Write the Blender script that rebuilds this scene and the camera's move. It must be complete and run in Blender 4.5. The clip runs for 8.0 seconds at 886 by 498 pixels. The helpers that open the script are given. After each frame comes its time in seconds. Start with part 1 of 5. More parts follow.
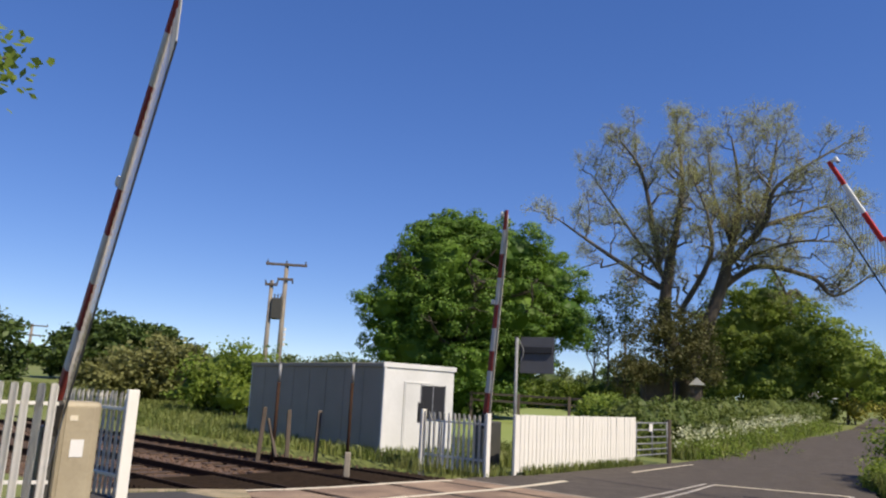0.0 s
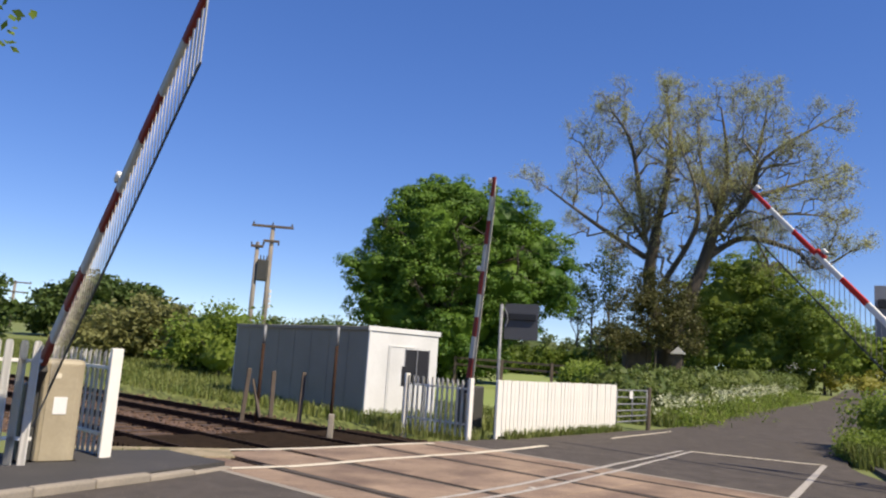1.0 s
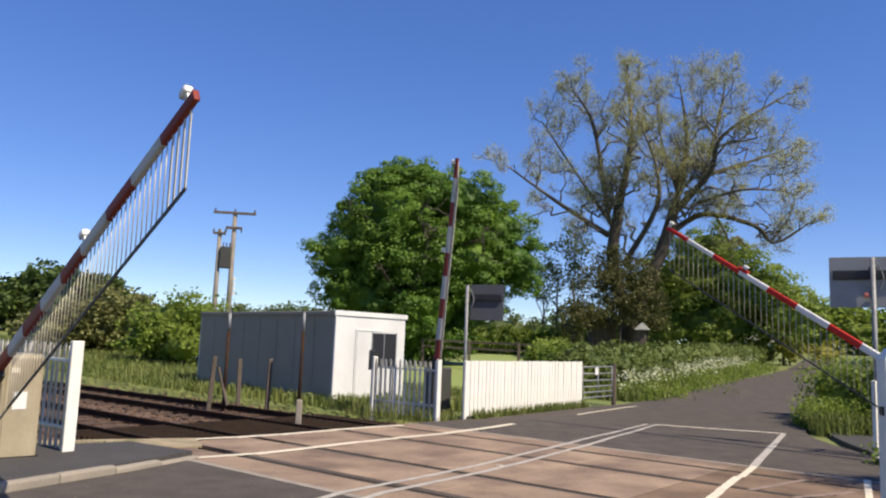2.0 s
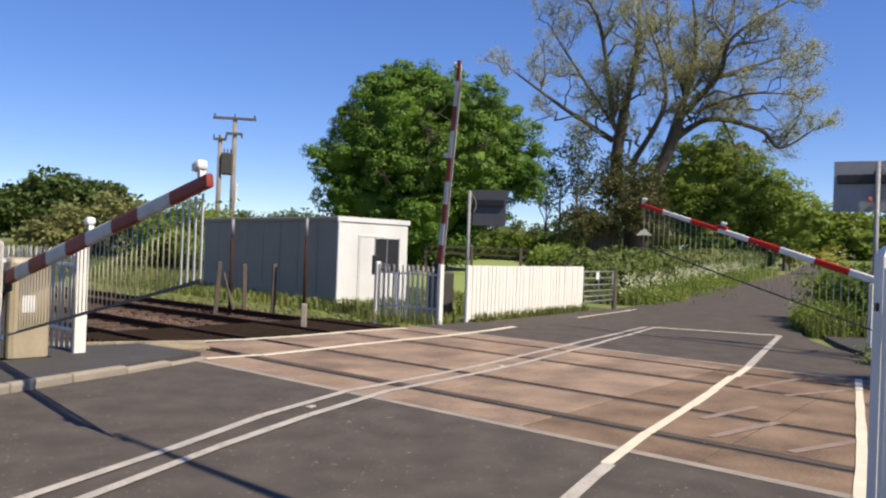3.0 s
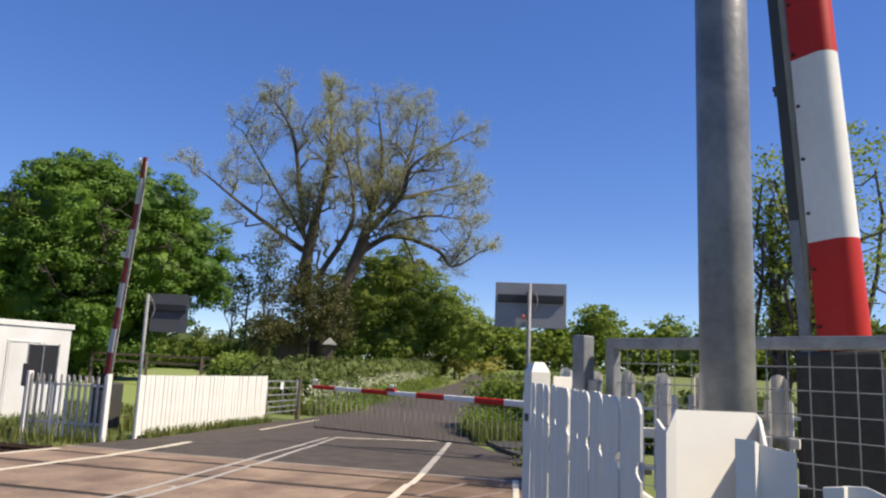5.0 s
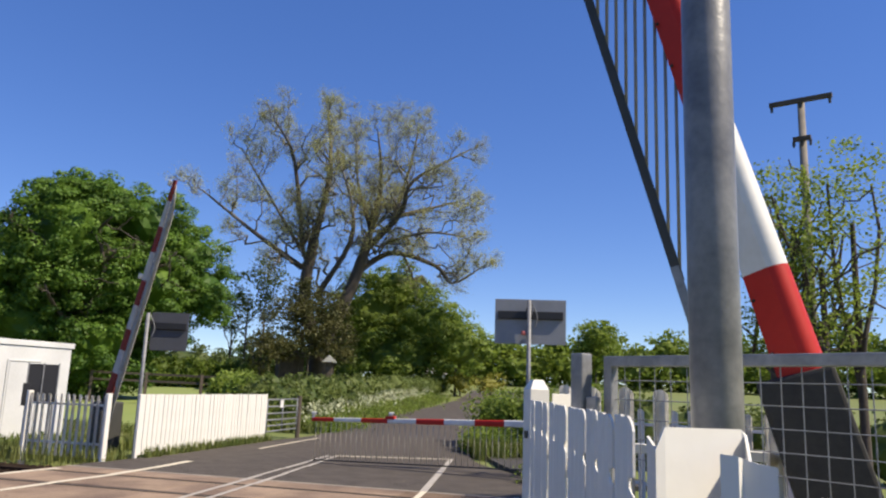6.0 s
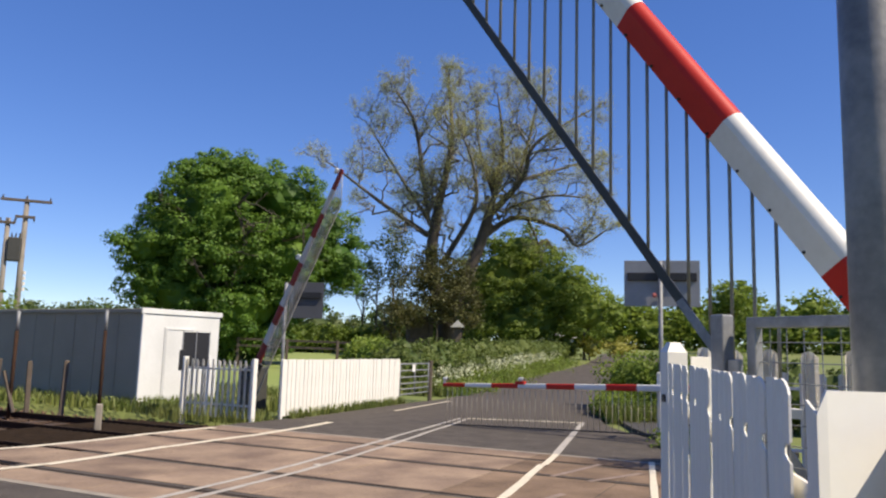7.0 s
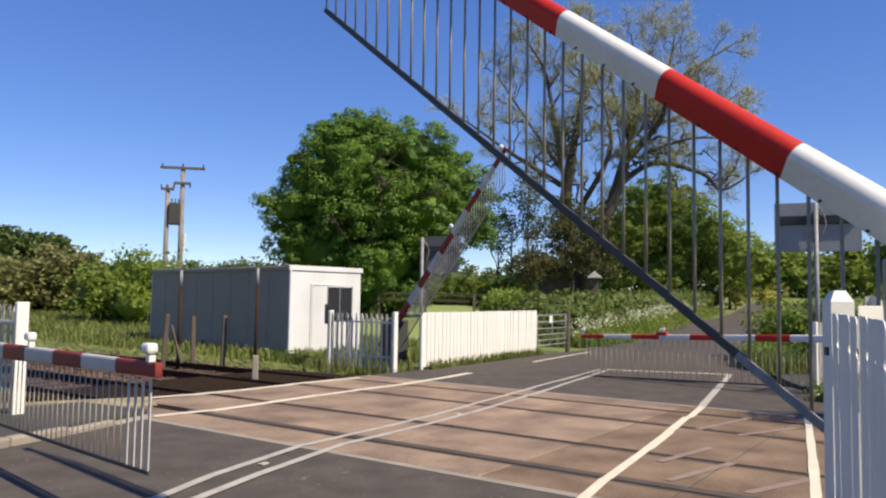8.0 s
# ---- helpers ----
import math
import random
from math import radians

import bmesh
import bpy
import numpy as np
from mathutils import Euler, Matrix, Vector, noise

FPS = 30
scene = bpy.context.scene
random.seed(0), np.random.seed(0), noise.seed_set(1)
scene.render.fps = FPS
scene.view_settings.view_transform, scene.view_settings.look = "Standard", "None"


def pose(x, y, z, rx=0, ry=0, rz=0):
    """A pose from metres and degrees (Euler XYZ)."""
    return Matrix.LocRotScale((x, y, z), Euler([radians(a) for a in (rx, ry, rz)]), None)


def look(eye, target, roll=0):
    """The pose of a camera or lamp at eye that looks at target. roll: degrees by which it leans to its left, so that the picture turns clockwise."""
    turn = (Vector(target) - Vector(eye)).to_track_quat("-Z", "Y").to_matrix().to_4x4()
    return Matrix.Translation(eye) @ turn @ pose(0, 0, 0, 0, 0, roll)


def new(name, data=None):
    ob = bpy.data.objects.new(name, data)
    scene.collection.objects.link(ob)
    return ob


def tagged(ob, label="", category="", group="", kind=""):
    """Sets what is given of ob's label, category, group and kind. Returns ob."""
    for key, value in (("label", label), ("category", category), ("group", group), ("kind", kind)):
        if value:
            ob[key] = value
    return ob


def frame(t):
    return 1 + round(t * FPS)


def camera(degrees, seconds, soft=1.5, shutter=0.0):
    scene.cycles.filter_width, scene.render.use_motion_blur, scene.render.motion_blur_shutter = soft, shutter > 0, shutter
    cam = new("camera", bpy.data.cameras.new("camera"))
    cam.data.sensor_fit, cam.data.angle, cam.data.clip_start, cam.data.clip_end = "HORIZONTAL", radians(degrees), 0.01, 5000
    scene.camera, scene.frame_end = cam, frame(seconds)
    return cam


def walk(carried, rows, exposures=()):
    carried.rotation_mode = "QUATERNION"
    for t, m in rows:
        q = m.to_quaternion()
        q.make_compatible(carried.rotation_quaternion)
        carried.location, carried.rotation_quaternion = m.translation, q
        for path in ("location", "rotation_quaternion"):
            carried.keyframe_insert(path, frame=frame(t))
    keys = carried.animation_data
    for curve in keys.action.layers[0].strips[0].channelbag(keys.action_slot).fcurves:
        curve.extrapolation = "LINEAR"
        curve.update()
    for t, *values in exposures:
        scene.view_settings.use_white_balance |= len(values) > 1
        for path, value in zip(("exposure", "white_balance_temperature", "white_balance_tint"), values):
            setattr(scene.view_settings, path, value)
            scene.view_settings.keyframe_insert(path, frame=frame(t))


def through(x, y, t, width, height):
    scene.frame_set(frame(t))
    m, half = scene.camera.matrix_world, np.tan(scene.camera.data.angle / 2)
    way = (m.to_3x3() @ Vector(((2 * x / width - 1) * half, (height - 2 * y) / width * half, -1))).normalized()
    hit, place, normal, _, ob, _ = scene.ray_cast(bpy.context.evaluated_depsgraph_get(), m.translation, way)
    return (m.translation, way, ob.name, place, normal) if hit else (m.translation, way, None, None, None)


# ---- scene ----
cam = camera(60.85, 8.0, soft=2.2, shutter=0.12)
PATH = [
    (0.0, pose(-0.047, 0.008, 1.768, 101.01, -2.88, 1.06)),
    (0.5, pose(-0.048, -0.004, 1.773, 99.47, -4.05, -0.00)),
    (1.0, pose(-0.042, 0.004, 1.775, 98.44, -3.92, -0.13)),
    (1.2, pose(-0.039, 0.001, 1.781, 98.98, -3.37, -0.69)),
    (2.5, pose(-0.005, 0.001, 1.763, 94.60, -2.22, -2.85)),
    (2.8, pose(-0.002, 0.005, 1.751, 92.15, -2.16, -2.75)),
    (3.0, pose(-0.002, 0.018, 1.747, 90.14, -2.11, -2.31)),
    (3.5, pose(-0.025, 0.067, 1.746, 89.53, -1.61, -3.40)),
    (4.0, pose(-0.027, 0.053, 1.745, 89.89, -1.59, -6.58)),
    (4.2, pose(-0.012, 0.051, 1.748, 90.97, -1.93, -10.25)),
    (4.5, pose(0.016, 0.047, 1.759, 95.06, -2.26, -17.91)),
    (4.7, pose(0.015, 0.035, 1.764, 97.32, -2.37, -23.3)),
    (5.0, pose(0.011, 0.012, 1.769, 99.25, -2.38, -25.74)),
    (5.2, pose(0.010, 0.001, 1.771, 100.32, -2.23, -26.86)),
    (6.3, pose(-0.020, -0.045, 1.775, 100.28, -1.89, -24.04)),
    (6.5, pose(-0.016, -0.035, 1.776, 99.08, -1.81, -21.67)),
    (7.0, pose(-0.028, -0.027, 1.772, 97.54, -1.65, -16.13)),
    (7.5, pose(-0.013, 0.033, 1.774, 95.69, -0.90, -10.53)),
    (8.0, pose(-0.016, 0.039, 1.777, 93.69, -0.86, -5.87)),
]
walk(cam, PATH, exposures=((0.0, 0.38), (1.0, 0.53), (3.0, 0.57), (8.0, 0.55)))

# ---- light ----
SUN_AZ, SUN_EL = 132.0, 48.5          # clockwise from +y, above the horizon
world = bpy.data.worlds.new("sky")
scene.world = world
world.use_nodes = True
wn = world.node_tree
sky = wn.nodes.new("ShaderNodeTexSky")
sky.sky_type = "NISHITA"
sky.sun_disc = False
sky.sun_elevation = radians(SUN_EL)
sky.sun_rotation = radians(SUN_AZ)
sky.altitude = 3000
sky.air_density = 1.0
sky.dust_density = 0.05
sky.ozone_density = 3.0
tone = wn.nodes.new("ShaderNodeHueSaturation")     # a clear, vivid blue
tone.inputs["Hue"].default_value = 0.5205
tone.inputs["Saturation"].default_value = 1.5
tone.inputs["Value"].default_value = 2.0
soft_sky = wn.nodes.new("ShaderNodeGamma")
soft_sky.inputs["Gamma"].default_value = 0.66
wn.links.new(sky.outputs[0], soft_sky.inputs["Color"])
wn.links.new(soft_sky.outputs[0], tone.inputs["Color"])
wn.links.new(tone.outputs[0], wn.nodes["Background"].inputs[0])
wn.nodes["Background"].inputs[1].default_value = 0.095
sun = new("sun", bpy.data.lights.new("sun", "SUN"))
sun.data.energy = 5.0
sun.data.angle = radians(0.55)
sun.data.color = (1.0, 0.875, 0.7)
sa, se = radians(SUN_AZ), radians(SUN_EL)
sun.matrix_world = look((math.sin(sa) * math.cos(se) * 50, math.cos(sa) * math.cos(se) * 50, math.sin(se) * 50), (0, 0, 0))

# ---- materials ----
COLOUR_SCALE = 0.87          # every mat() colour scaled down against the raised exposure, to deepen shade


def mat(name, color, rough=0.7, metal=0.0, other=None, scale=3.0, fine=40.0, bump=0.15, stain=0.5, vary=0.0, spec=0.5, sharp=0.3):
    """A surface with stains at the given scale (1/m), finer grain, bump, and a change from piece to piece."""
    m = bpy.data.materials.new(name)
    m.use_nodes = True
    t = m.node_tree
    b = t.nodes["Principled BSDF"]
    b.inputs["Roughness"].default_value = rough
    b.inputs["Metallic"].default_value = metal
    b.inputs["Specular IOR Level"].default_value = spec
    other = tuple(c * COLOUR_SCALE for c in other or tuple(c * 0.7 for c in color))
    color = tuple(c * COLOUR_SCALE for c in color)
    co = t.nodes.new("ShaderNodeTexCoord")
    geo = t.nodes.new("ShaderNodeNewGeometry")
    n1 = t.nodes.new("ShaderNodeTexNoise")
    n1.inputs["Scale"].default_value = scale
    n1.inputs["Detail"].default_value = 6
    n2 = t.nodes.new("ShaderNodeTexNoise")
    n2.inputs["Scale"].default_value = fine
    n2.inputs["Detail"].default_value = 4
    for n in (n1, n2):
        t.links.new(geo.outputs["Position"] if vary <= 0 else co.outputs["Object"], n.inputs["Vector"])
    add = t.nodes.new("ShaderNodeMath")
    add.operation = "MULTIPLY_ADD"
    t.links.new(n2.outputs["Fac"], add.inputs[0])
    add.inputs[1].default_value = 0.5
    t.links.new(n1.outputs["Fac"], add.inputs[2])
    ramp = t.nodes.new("ShaderNodeMapRange")
    ramp.inputs["From Min"].default_value = 0.75 - sharp
    ramp.inputs["From Max"].default_value = 0.75 + sharp
    ramp.inputs["To Max"].default_value = stain * 2
    t.links.new(add.outputs[0], ramp.inputs["Value"])
    mix = t.nodes.new("ShaderNodeMix")
    mix.data_type = "RGBA"
    mix.inputs[6].default_value = (*color, 1)
    mix.inputs[7].default_value = (*other, 1)
    t.links.new(ramp.outputs[0], mix.inputs[0])
    out = mix.outputs[2]
    if vary:
        info = t.nodes.new("ShaderNodeObjectInfo")
        both = t.nodes.new("ShaderNodeMath")
        both.operation = "ADD"
        t.links.new(info.outputs["Random"], both.inputs[0])
        t.links.new(geo.outputs["Random Per Island"], both.inputs[1])
        hsv = t.nodes.new("ShaderNodeHueSaturation")
        mr = t.nodes.new("ShaderNodeMapRange")
        mr.inputs["From Max"].default_value = 2.0
        mr.inputs["To Min"].default_value = 1 - abs(vary)
        mr.inputs["To Max"].default_value = 1 + abs(vary)
        t.links.new(both.outputs[0], mr.inputs["Value"])
        t.links.new(mr.outputs[0], hsv.inputs["Value"])
        t.links.new(out, hsv.inputs["Color"])
        out = hsv.outputs[0]
    t.links.new(out, b.inputs["Base Color"])
    if bump:
        bp = t.nodes.new("ShaderNodeBump")
        bp.inputs["Strength"].default_value = bump
        bp.inputs["Distance"].default_value = 0.01
        t.links.new(n2.outputs["Fac"], bp.inputs["Height"])
        t.links.new(bp.outputs[0], b.inputs["Normal"])
    return m


def leaf_mat(name, color, other, through=0.35):
    """Leaves: each clump has its own tone, and light comes through."""
    m = bpy.data.materials.new(name)
    m.use_nodes = True
    t = m.node_tree
    b = t.nodes["Principled BSDF"]
    b.inputs["Roughness"].default_value = 0.55
    b.inputs["Specular IOR Level"].default_value = 0.3
    geo = t.nodes.new("ShaderNodeNewGeometry")
    n1 = t.nodes.new("ShaderNodeTexNoise")
    n1.inputs["Scale"].default_value = 0.35
    t.links.new(geo.outputs["Position"], n1.inputs["Vector"])
    a = t.nodes.new("ShaderNodeMath")
    a.operation = "MULTIPLY_ADD"
    a.inputs[1].default_value = 0.55
    t.links.new(geo.outputs["Random Per Island"], a.inputs[0])
    t.links.new(n1.outputs["Fac"], a.inputs[2])
    r = t.nodes.new("ShaderNodeMapRange")
    r.inputs["From Min"].default_value, r.inputs["From Max"].default_value = 0.4, 1.1
    t.links.new(a.outputs[0], r.inputs["Value"])
    mix = t.nodes.new("ShaderNodeMix")
    mix.data_type = "RGBA"
    mix.inputs[6].default_value, mix.inputs[7].default_value = (*color, 1), (*other, 1)
    t.links.new(r.outputs[0], mix.inputs[0])
    t.links.new(mix.outputs[2], b.inputs["Base Color"])
    tr = t.nodes.new("ShaderNodeBsdfTranslucent")
    t.links.new(mix.outputs[2], tr.inputs["Color"])
    ms = t.nodes.new("ShaderNodeMixShader")
    ms.inputs[0].default_value = through
    t.links.new(b.outputs[0], ms.inputs[1])
    t.links.new(tr.outputs[0], ms.inputs[2])
    t.links.new(ms.outputs[0], t.nodes["Material Output"].inputs["Surface"])
    return m


ASPHALT = mat("asphalt", (0.112, 0.096, 0.082), 0.9, other=(0.068, 0.059, 0.051), scale=2.2, fine=70, bump=0.8, spec=0.2, sharp=0.24)
FOOTWAY = mat("footway_asphalt", (0.068, 0.062, 0.056), 0.9, other=(0.04, 0.038, 0.037), scale=1.2, fine=70, bump=0.5)
DECK = mat("deck_panel", (0.36, 0.263, 0.182), 0.9, other=(0.17, 0.12, 0.092), scale=1.1, fine=45, bump=0.5, vary=-0.14, spec=0.2, sharp=0.19)
PAINT = mat("road_paint", (0.55, 0.5, 0.42), 0.7, other=(0.3, 0.28, 0.25), scale=4, fine=45, stain=0.45)
PAINT_NEW = mat("fresh_road_paint", (0.8, 0.71, 0.53), 0.7, other=(0.55, 0.5, 0.4), scale=4, fine=45, stain=0.35)
KERB = mat("kerb_stone", (0.36, 0.31, 0.24), 0.9, other=(0.2, 0.18, 0.15), scale=3, fine=40, vary=0.06)
GRASS = mat("grass", (0.13, 0.18, 0.035), 0.9, other=(0.19, 0.2, 0.06), scale=0.25, fine=6, bump=0.6)
FIELD = mat("field_grass", (0.2, 0.27, 0.06), 0.9, other=(0.25, 0.29, 0.09), scale=0.12, fine=3, bump=0.4)
BALLAST = mat("ballast", (0.2, 0.118, 0.068), 0.95, other=(0.05, 0.032, 0.021), scale=2.5, fine=14, bump=0.9)
SLEEPER = mat("oiled_sleeper_wood", (0.085, 0.053, 0.034), 0.9, other=(0.04, 0.026, 0.018), scale=3, fine=30, bump=0.4)
TARRED = mat("tarred_timber", (0.016, 0.012, 0.009), 0.9, other=(0.035, 0.024, 0.017), scale=4, fine=40, bump=0.4, spec=0.05)
BALLAST_DARK = mat("ballast_stone", (0.17, 0.1, 0.06), 0.95, other=(0.06, 0.038, 0.025), scale=3, fine=30, vary=0.5)
RUST = mat("rail_rust", (0.06, 0.034, 0.023), 0.95, other=(0.03, 0.019, 0.014), scale=6, fine=60, spec=0.05)
RAILHEAD = mat("worn_rail_steel", (0.045, 0.03, 0.021), 0.9, 0.0, scale=3, fine=60, bump=0.05, spec=0.08)
WHITE = mat("white_fence_paint", (0.83, 0.8, 0.73), 0.5, other=(0.69, 0.66, 0.58), scale=2.5, fine=25, bump=0.05, stain=0.3, vary=0.03)
ARM_WHITE = mat("arm_white", (0.8, 0.79, 0.76), 0.5, other=(0.62, 0.6, 0.55), scale=3, fine=30, bump=0.04, stain=0.35, spec=0.3)
ARM_RED = mat("arm_red", (0.55, 0.03, 0.02), 0.5, other=(0.4, 0.022, 0.016), scale=3, fine=30, bump=0.04, stain=0.4, spec=0.2)
PINK = mat("sun_faded_red", (0.75, 0.2, 0.16), 0.6, scale=6, fine=40)
ARM_DARK = mat("arm_casing", (0.04, 0.037, 0.034), 0.75, other=(0.065, 0.06, 0.052), scale=5, fine=40, spec=0.2)
GALV = mat("galvanised_steel", (0.3, 0.305, 0.31), 0.55, 0.15, other=(0.17, 0.175, 0.185), scale=9, fine=50, bump=0.06, stain=0.6)
# ROD toned down, the shade on the near rods put into the colour
ROD_MID = mat("shade_toned_skirt_rod", (0.36, 0.32, 0.25), 0.55, 0.1, other=(0.22, 0.19, 0.14), scale=6, fine=60, bump=0.03)
POLE_ZINC = mat("dull_pole_zinc", (0.25, 0.245, 0.235), 0.38, 0.0, other=(0.13, 0.13, 0.132), scale=14, fine=70, bump=0.08, stain=0.5, sharp=0.22, spec=0.6)
# faded arm paint, darkened further to put the arms' shaded side into the colour
ARM_RED_DIM = mat("faded_shaded_arm_red", (0.28, 0.038, 0.027), 0.6, other=(0.18, 0.04, 0.03), scale=4, fine=30, bump=0.05, stain=0.5, spec=0.2)
ARM_WHITE_DIM = mat("faded_shaded_arm_white", (0.6, 0.58, 0.53), 0.6, other=(0.42, 0.4, 0.36), scale=4, fine=30, bump=0.05, stain=0.45, spec=0.2)
ROD = mat("skirt_rod", (0.56, 0.52, 0.42), 0.5, 0.2, other=(0.36, 0.31, 0.24), scale=6, fine=60, bump=0.03)
DARKSTEEL = mat("dark_steel", (0.035, 0.036, 0.033), 0.6, 0.0, other=(0.06, 0.058, 0.05), scale=6, fine=40)
SAND = mat("gravel_patch", (0.42, 0.34, 0.22), 0.95, other=(0.2, 0.17, 0.09), scale=3, fine=25, bump=0.8, sharp=0.2)
CABINET = mat("cabinet_paint", (0.43, 0.37, 0.25), 0.55, other=(0.31, 0.26, 0.17), scale=2, fine=20, bump=0.05)
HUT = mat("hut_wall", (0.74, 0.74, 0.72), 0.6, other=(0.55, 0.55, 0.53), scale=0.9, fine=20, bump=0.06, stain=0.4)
# HUT made darker and warmer: the long side's shade is put into the colour
HUT_SHADED = mat("hut_shaded_wall", (0.31, 0.272, 0.215), 0.7, other=(0.22, 0.195, 0.15), scale=0.9, fine=20, bump=0.06, stain=0.4)
# darker copy of the sign grey, with the left signal's shaded back painted in
GREY_SHADED = mat("shaded_sign_back", (0.09, 0.095, 0.11), 0.6, 0.1, other=(0.07, 0.072, 0.08), scale=3, fine=30, bump=0.03)
GREY = mat("sign_back_grey", (0.3, 0.31, 0.33), 0.5, 0.2, other=(0.24, 0.25, 0.26), scale=3, fine=30, bump=0.03)
BLACK = mat("black_plastic", (0.018, 0.018, 0.02), 0.5, scale=4, fine=40)
FLANGE = mat("grimy_flangeway", (0.014, 0.009, 0.006), 1.0, other=(0.012, 0.008, 0.006), scale=5, fine=50, spec=0.0)
DECK_DARK = mat("stained_deck_panel", (0.27, 0.188, 0.126), 0.9, other=(0.12, 0.083, 0.056), scale=1.1, fine=45, bump=0.5, vary=-0.14, spec=0.2, sharp=0.19)
HATCH = mat("worn_hatching", (0.33, 0.25, 0.195), 0.8, other=(0.2, 0.145, 0.11), scale=5, fine=50, stain=0.6)
WOOD = mat("weathered_wood", (0.13, 0.1, 0.075), 0.9, other=(0.07, 0.055, 0.042), scale=3, fine=30, bump=0.4)
POLEWOOD = mat("pole_wood", (0.29, 0.26, 0.22), 0.9, other=(0.18, 0.16, 0.135), scale=2, fine=25, bump=0.3)
BARK = mat("bark", (0.105, 0.086, 0.066), 0.95, other=(0.07, 0.056, 0.043), scale=1.5, fine=18, bump=0.8)
ASHBARK = mat("grey_bark", (0.18, 0.155, 0.12), 0.95, other=(0.11, 0.094, 0.073), scale=1.5, fine=18, bump=0.8)
ROOF = mat("roof_tile", (0.17, 0.115, 0.085), 0.85, other=(0.11, 0.075, 0.06), scale=1, fine=12)
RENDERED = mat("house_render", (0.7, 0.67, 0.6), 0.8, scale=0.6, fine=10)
GLASS_DARK = mat("window_glass", (0.02, 0.022, 0.025), 0.08, scale=1, fine=4, bump=0)
OAK = leaf_mat("oak_leaf", (0.05, 0.115, 0.016), (0.155, 0.26, 0.032), 0.4)
ASH = leaf_mat("ash_young_leaf", (0.32, 0.32, 0.14), (0.5, 0.5, 0.19), 0.45)
DARKLEAF = leaf_mat("copse_leaf", (0.1, 0.16, 0.024), (0.25, 0.32, 0.05), 0.48)
BROWNLEAF = leaf_mat("olive_ivy_leaf", (0.075, 0.085, 0.03), (0.15, 0.145, 0.055))
SCRUBLEAF = leaf_mat("scrub_leaf", (0.13, 0.14, 0.045), (0.24, 0.24, 0.085), 0.4)
BRIGHTLEAF = leaf_mat("bright_leaf", (0.13, 0.2, 0.028), (0.27, 0.34, 0.06), 0.55)
HEDGELEAF = leaf_mat("hedge_leaf", (0.085, 0.125, 0.028), (0.17, 0.205, 0.05), 0.4)
YELLOWLEAF = leaf_mat("yellow_leaf", (0.22, 0.22, 0.03), (0.3, 0.28, 0.05))
FARLEAF = leaf_mat("far_leaf", (0.08, 0.115, 0.035), (0.13, 0.16, 0.05))
BLADE = leaf_mat("grass_blade", (0.085, 0.125, 0.024), (0.2, 0.215, 0.06), 0.3)
WOODLEAF = leaf_mat("woodland_leaf", (0.05, 0.085, 0.022), (0.11, 0.16, 0.04), 0.35)
FLOWER = leaf_mat("cow_parsley", (0.4, 0.43, 0.24), (0.6, 0.61, 0.42), 0.3)

# ---- building helpers ----
def chippings(m, colour, scale, cut):
    """Scattered pale stones and spots worn into a surface."""
    t = m.node_tree
    b = t.nodes["Principled BSDF"]
    old = b.inputs["Base Color"].links[0].from_socket
    geo = t.nodes.new("ShaderNodeNewGeometry")
    n = t.nodes.new("ShaderNodeTexNoise")
    n.inputs["Scale"].default_value = scale
    n.inputs["Detail"].default_value = 3
    t.links.new(geo.outputs["Position"], n.inputs["Vector"])
    r = t.nodes.new("ShaderNodeMapRange")
    r.inputs["From Min"].default_value, r.inputs["From Max"].default_value = cut, cut + 0.05
    t.links.new(n.outputs["Fac"], r.inputs["Value"])
    mix = t.nodes.new("ShaderNodeMix")
    mix.data_type = "RGBA"
    mix.inputs[7].default_value = (*colour, 1)
    t.links.new(r.outputs[0], mix.inputs[0])
    t.links.new(old, mix.inputs[6])
    t.links.new(mix.outputs[2], b.inputs["Base Color"])


chippings(ASPHALT, (0.22, 0.19, 0.15), 20, 0.66)
chippings(ASPHALT, (0.18, 0.14, 0.1), 4.0, 0.7)
chippings(FOOTWAY, (0.16, 0.14, 0.11), 18, 0.7)
chippings(DECK, (0.17, 0.12, 0.085), 9, 0.66)
chippings(PAINT, (0.25, 0.23, 0.2), 30, 0.62)
chippings(PAINT_NEW, (0.45, 0.38, 0.28), 30, 0.66)

U = Vector((0.752, -0.659, 0))        # along the rails
V = Vector((0.659, 0.752, 0))         # across them


def uv(u, v, z=0.0):
    return U * u + V * v + Vector((0, 0, z))


def polar(az, d):
    """A place on the plan at az degrees to the left of +y, d metres off."""
    return Vector((-math.sin(radians(az)) * d, math.cos(radians(az)) * d, 0))


def rise(x, y):
    """The height of the land."""
    r = math.hypot(x, y) - 27
    return 0.0 if r <= 0 else 0.032 * r * min(1, r / 12) if r < 120 else 3.84 + (r - 120) * 0.012


def link(name, me, material, parent=None, label=""):
    ob = new(name, me)
    if material and not me.materials:
        me.materials.append(material)
    if parent:
        ob.parent = parent
    if label:
        ob["label"] = label
    return ob


def mesh_of(bm, name, smooth=False):
    me = bpy.data.meshes.new(name)
    bmesh.ops.recalc_face_normals(bm, faces=bm.faces)
    bm.to_mesh(me)
    bm.free()
    if smooth:
        me.shade_smooth()
    return me


def part(name, bm, material, parent=None, label="", smooth=False):
    return link(name, mesh_of(bm, name, smooth), material, parent, label)


def thing(name, label, category, at=(0, 0, 0), rz=0, group="", kind=""):
    e = new(name)
    e.empty_display_size = 0.2
    e.matrix_world = pose(*at, 0, 0, rz)
    return tagged(e, label, category, group, kind)


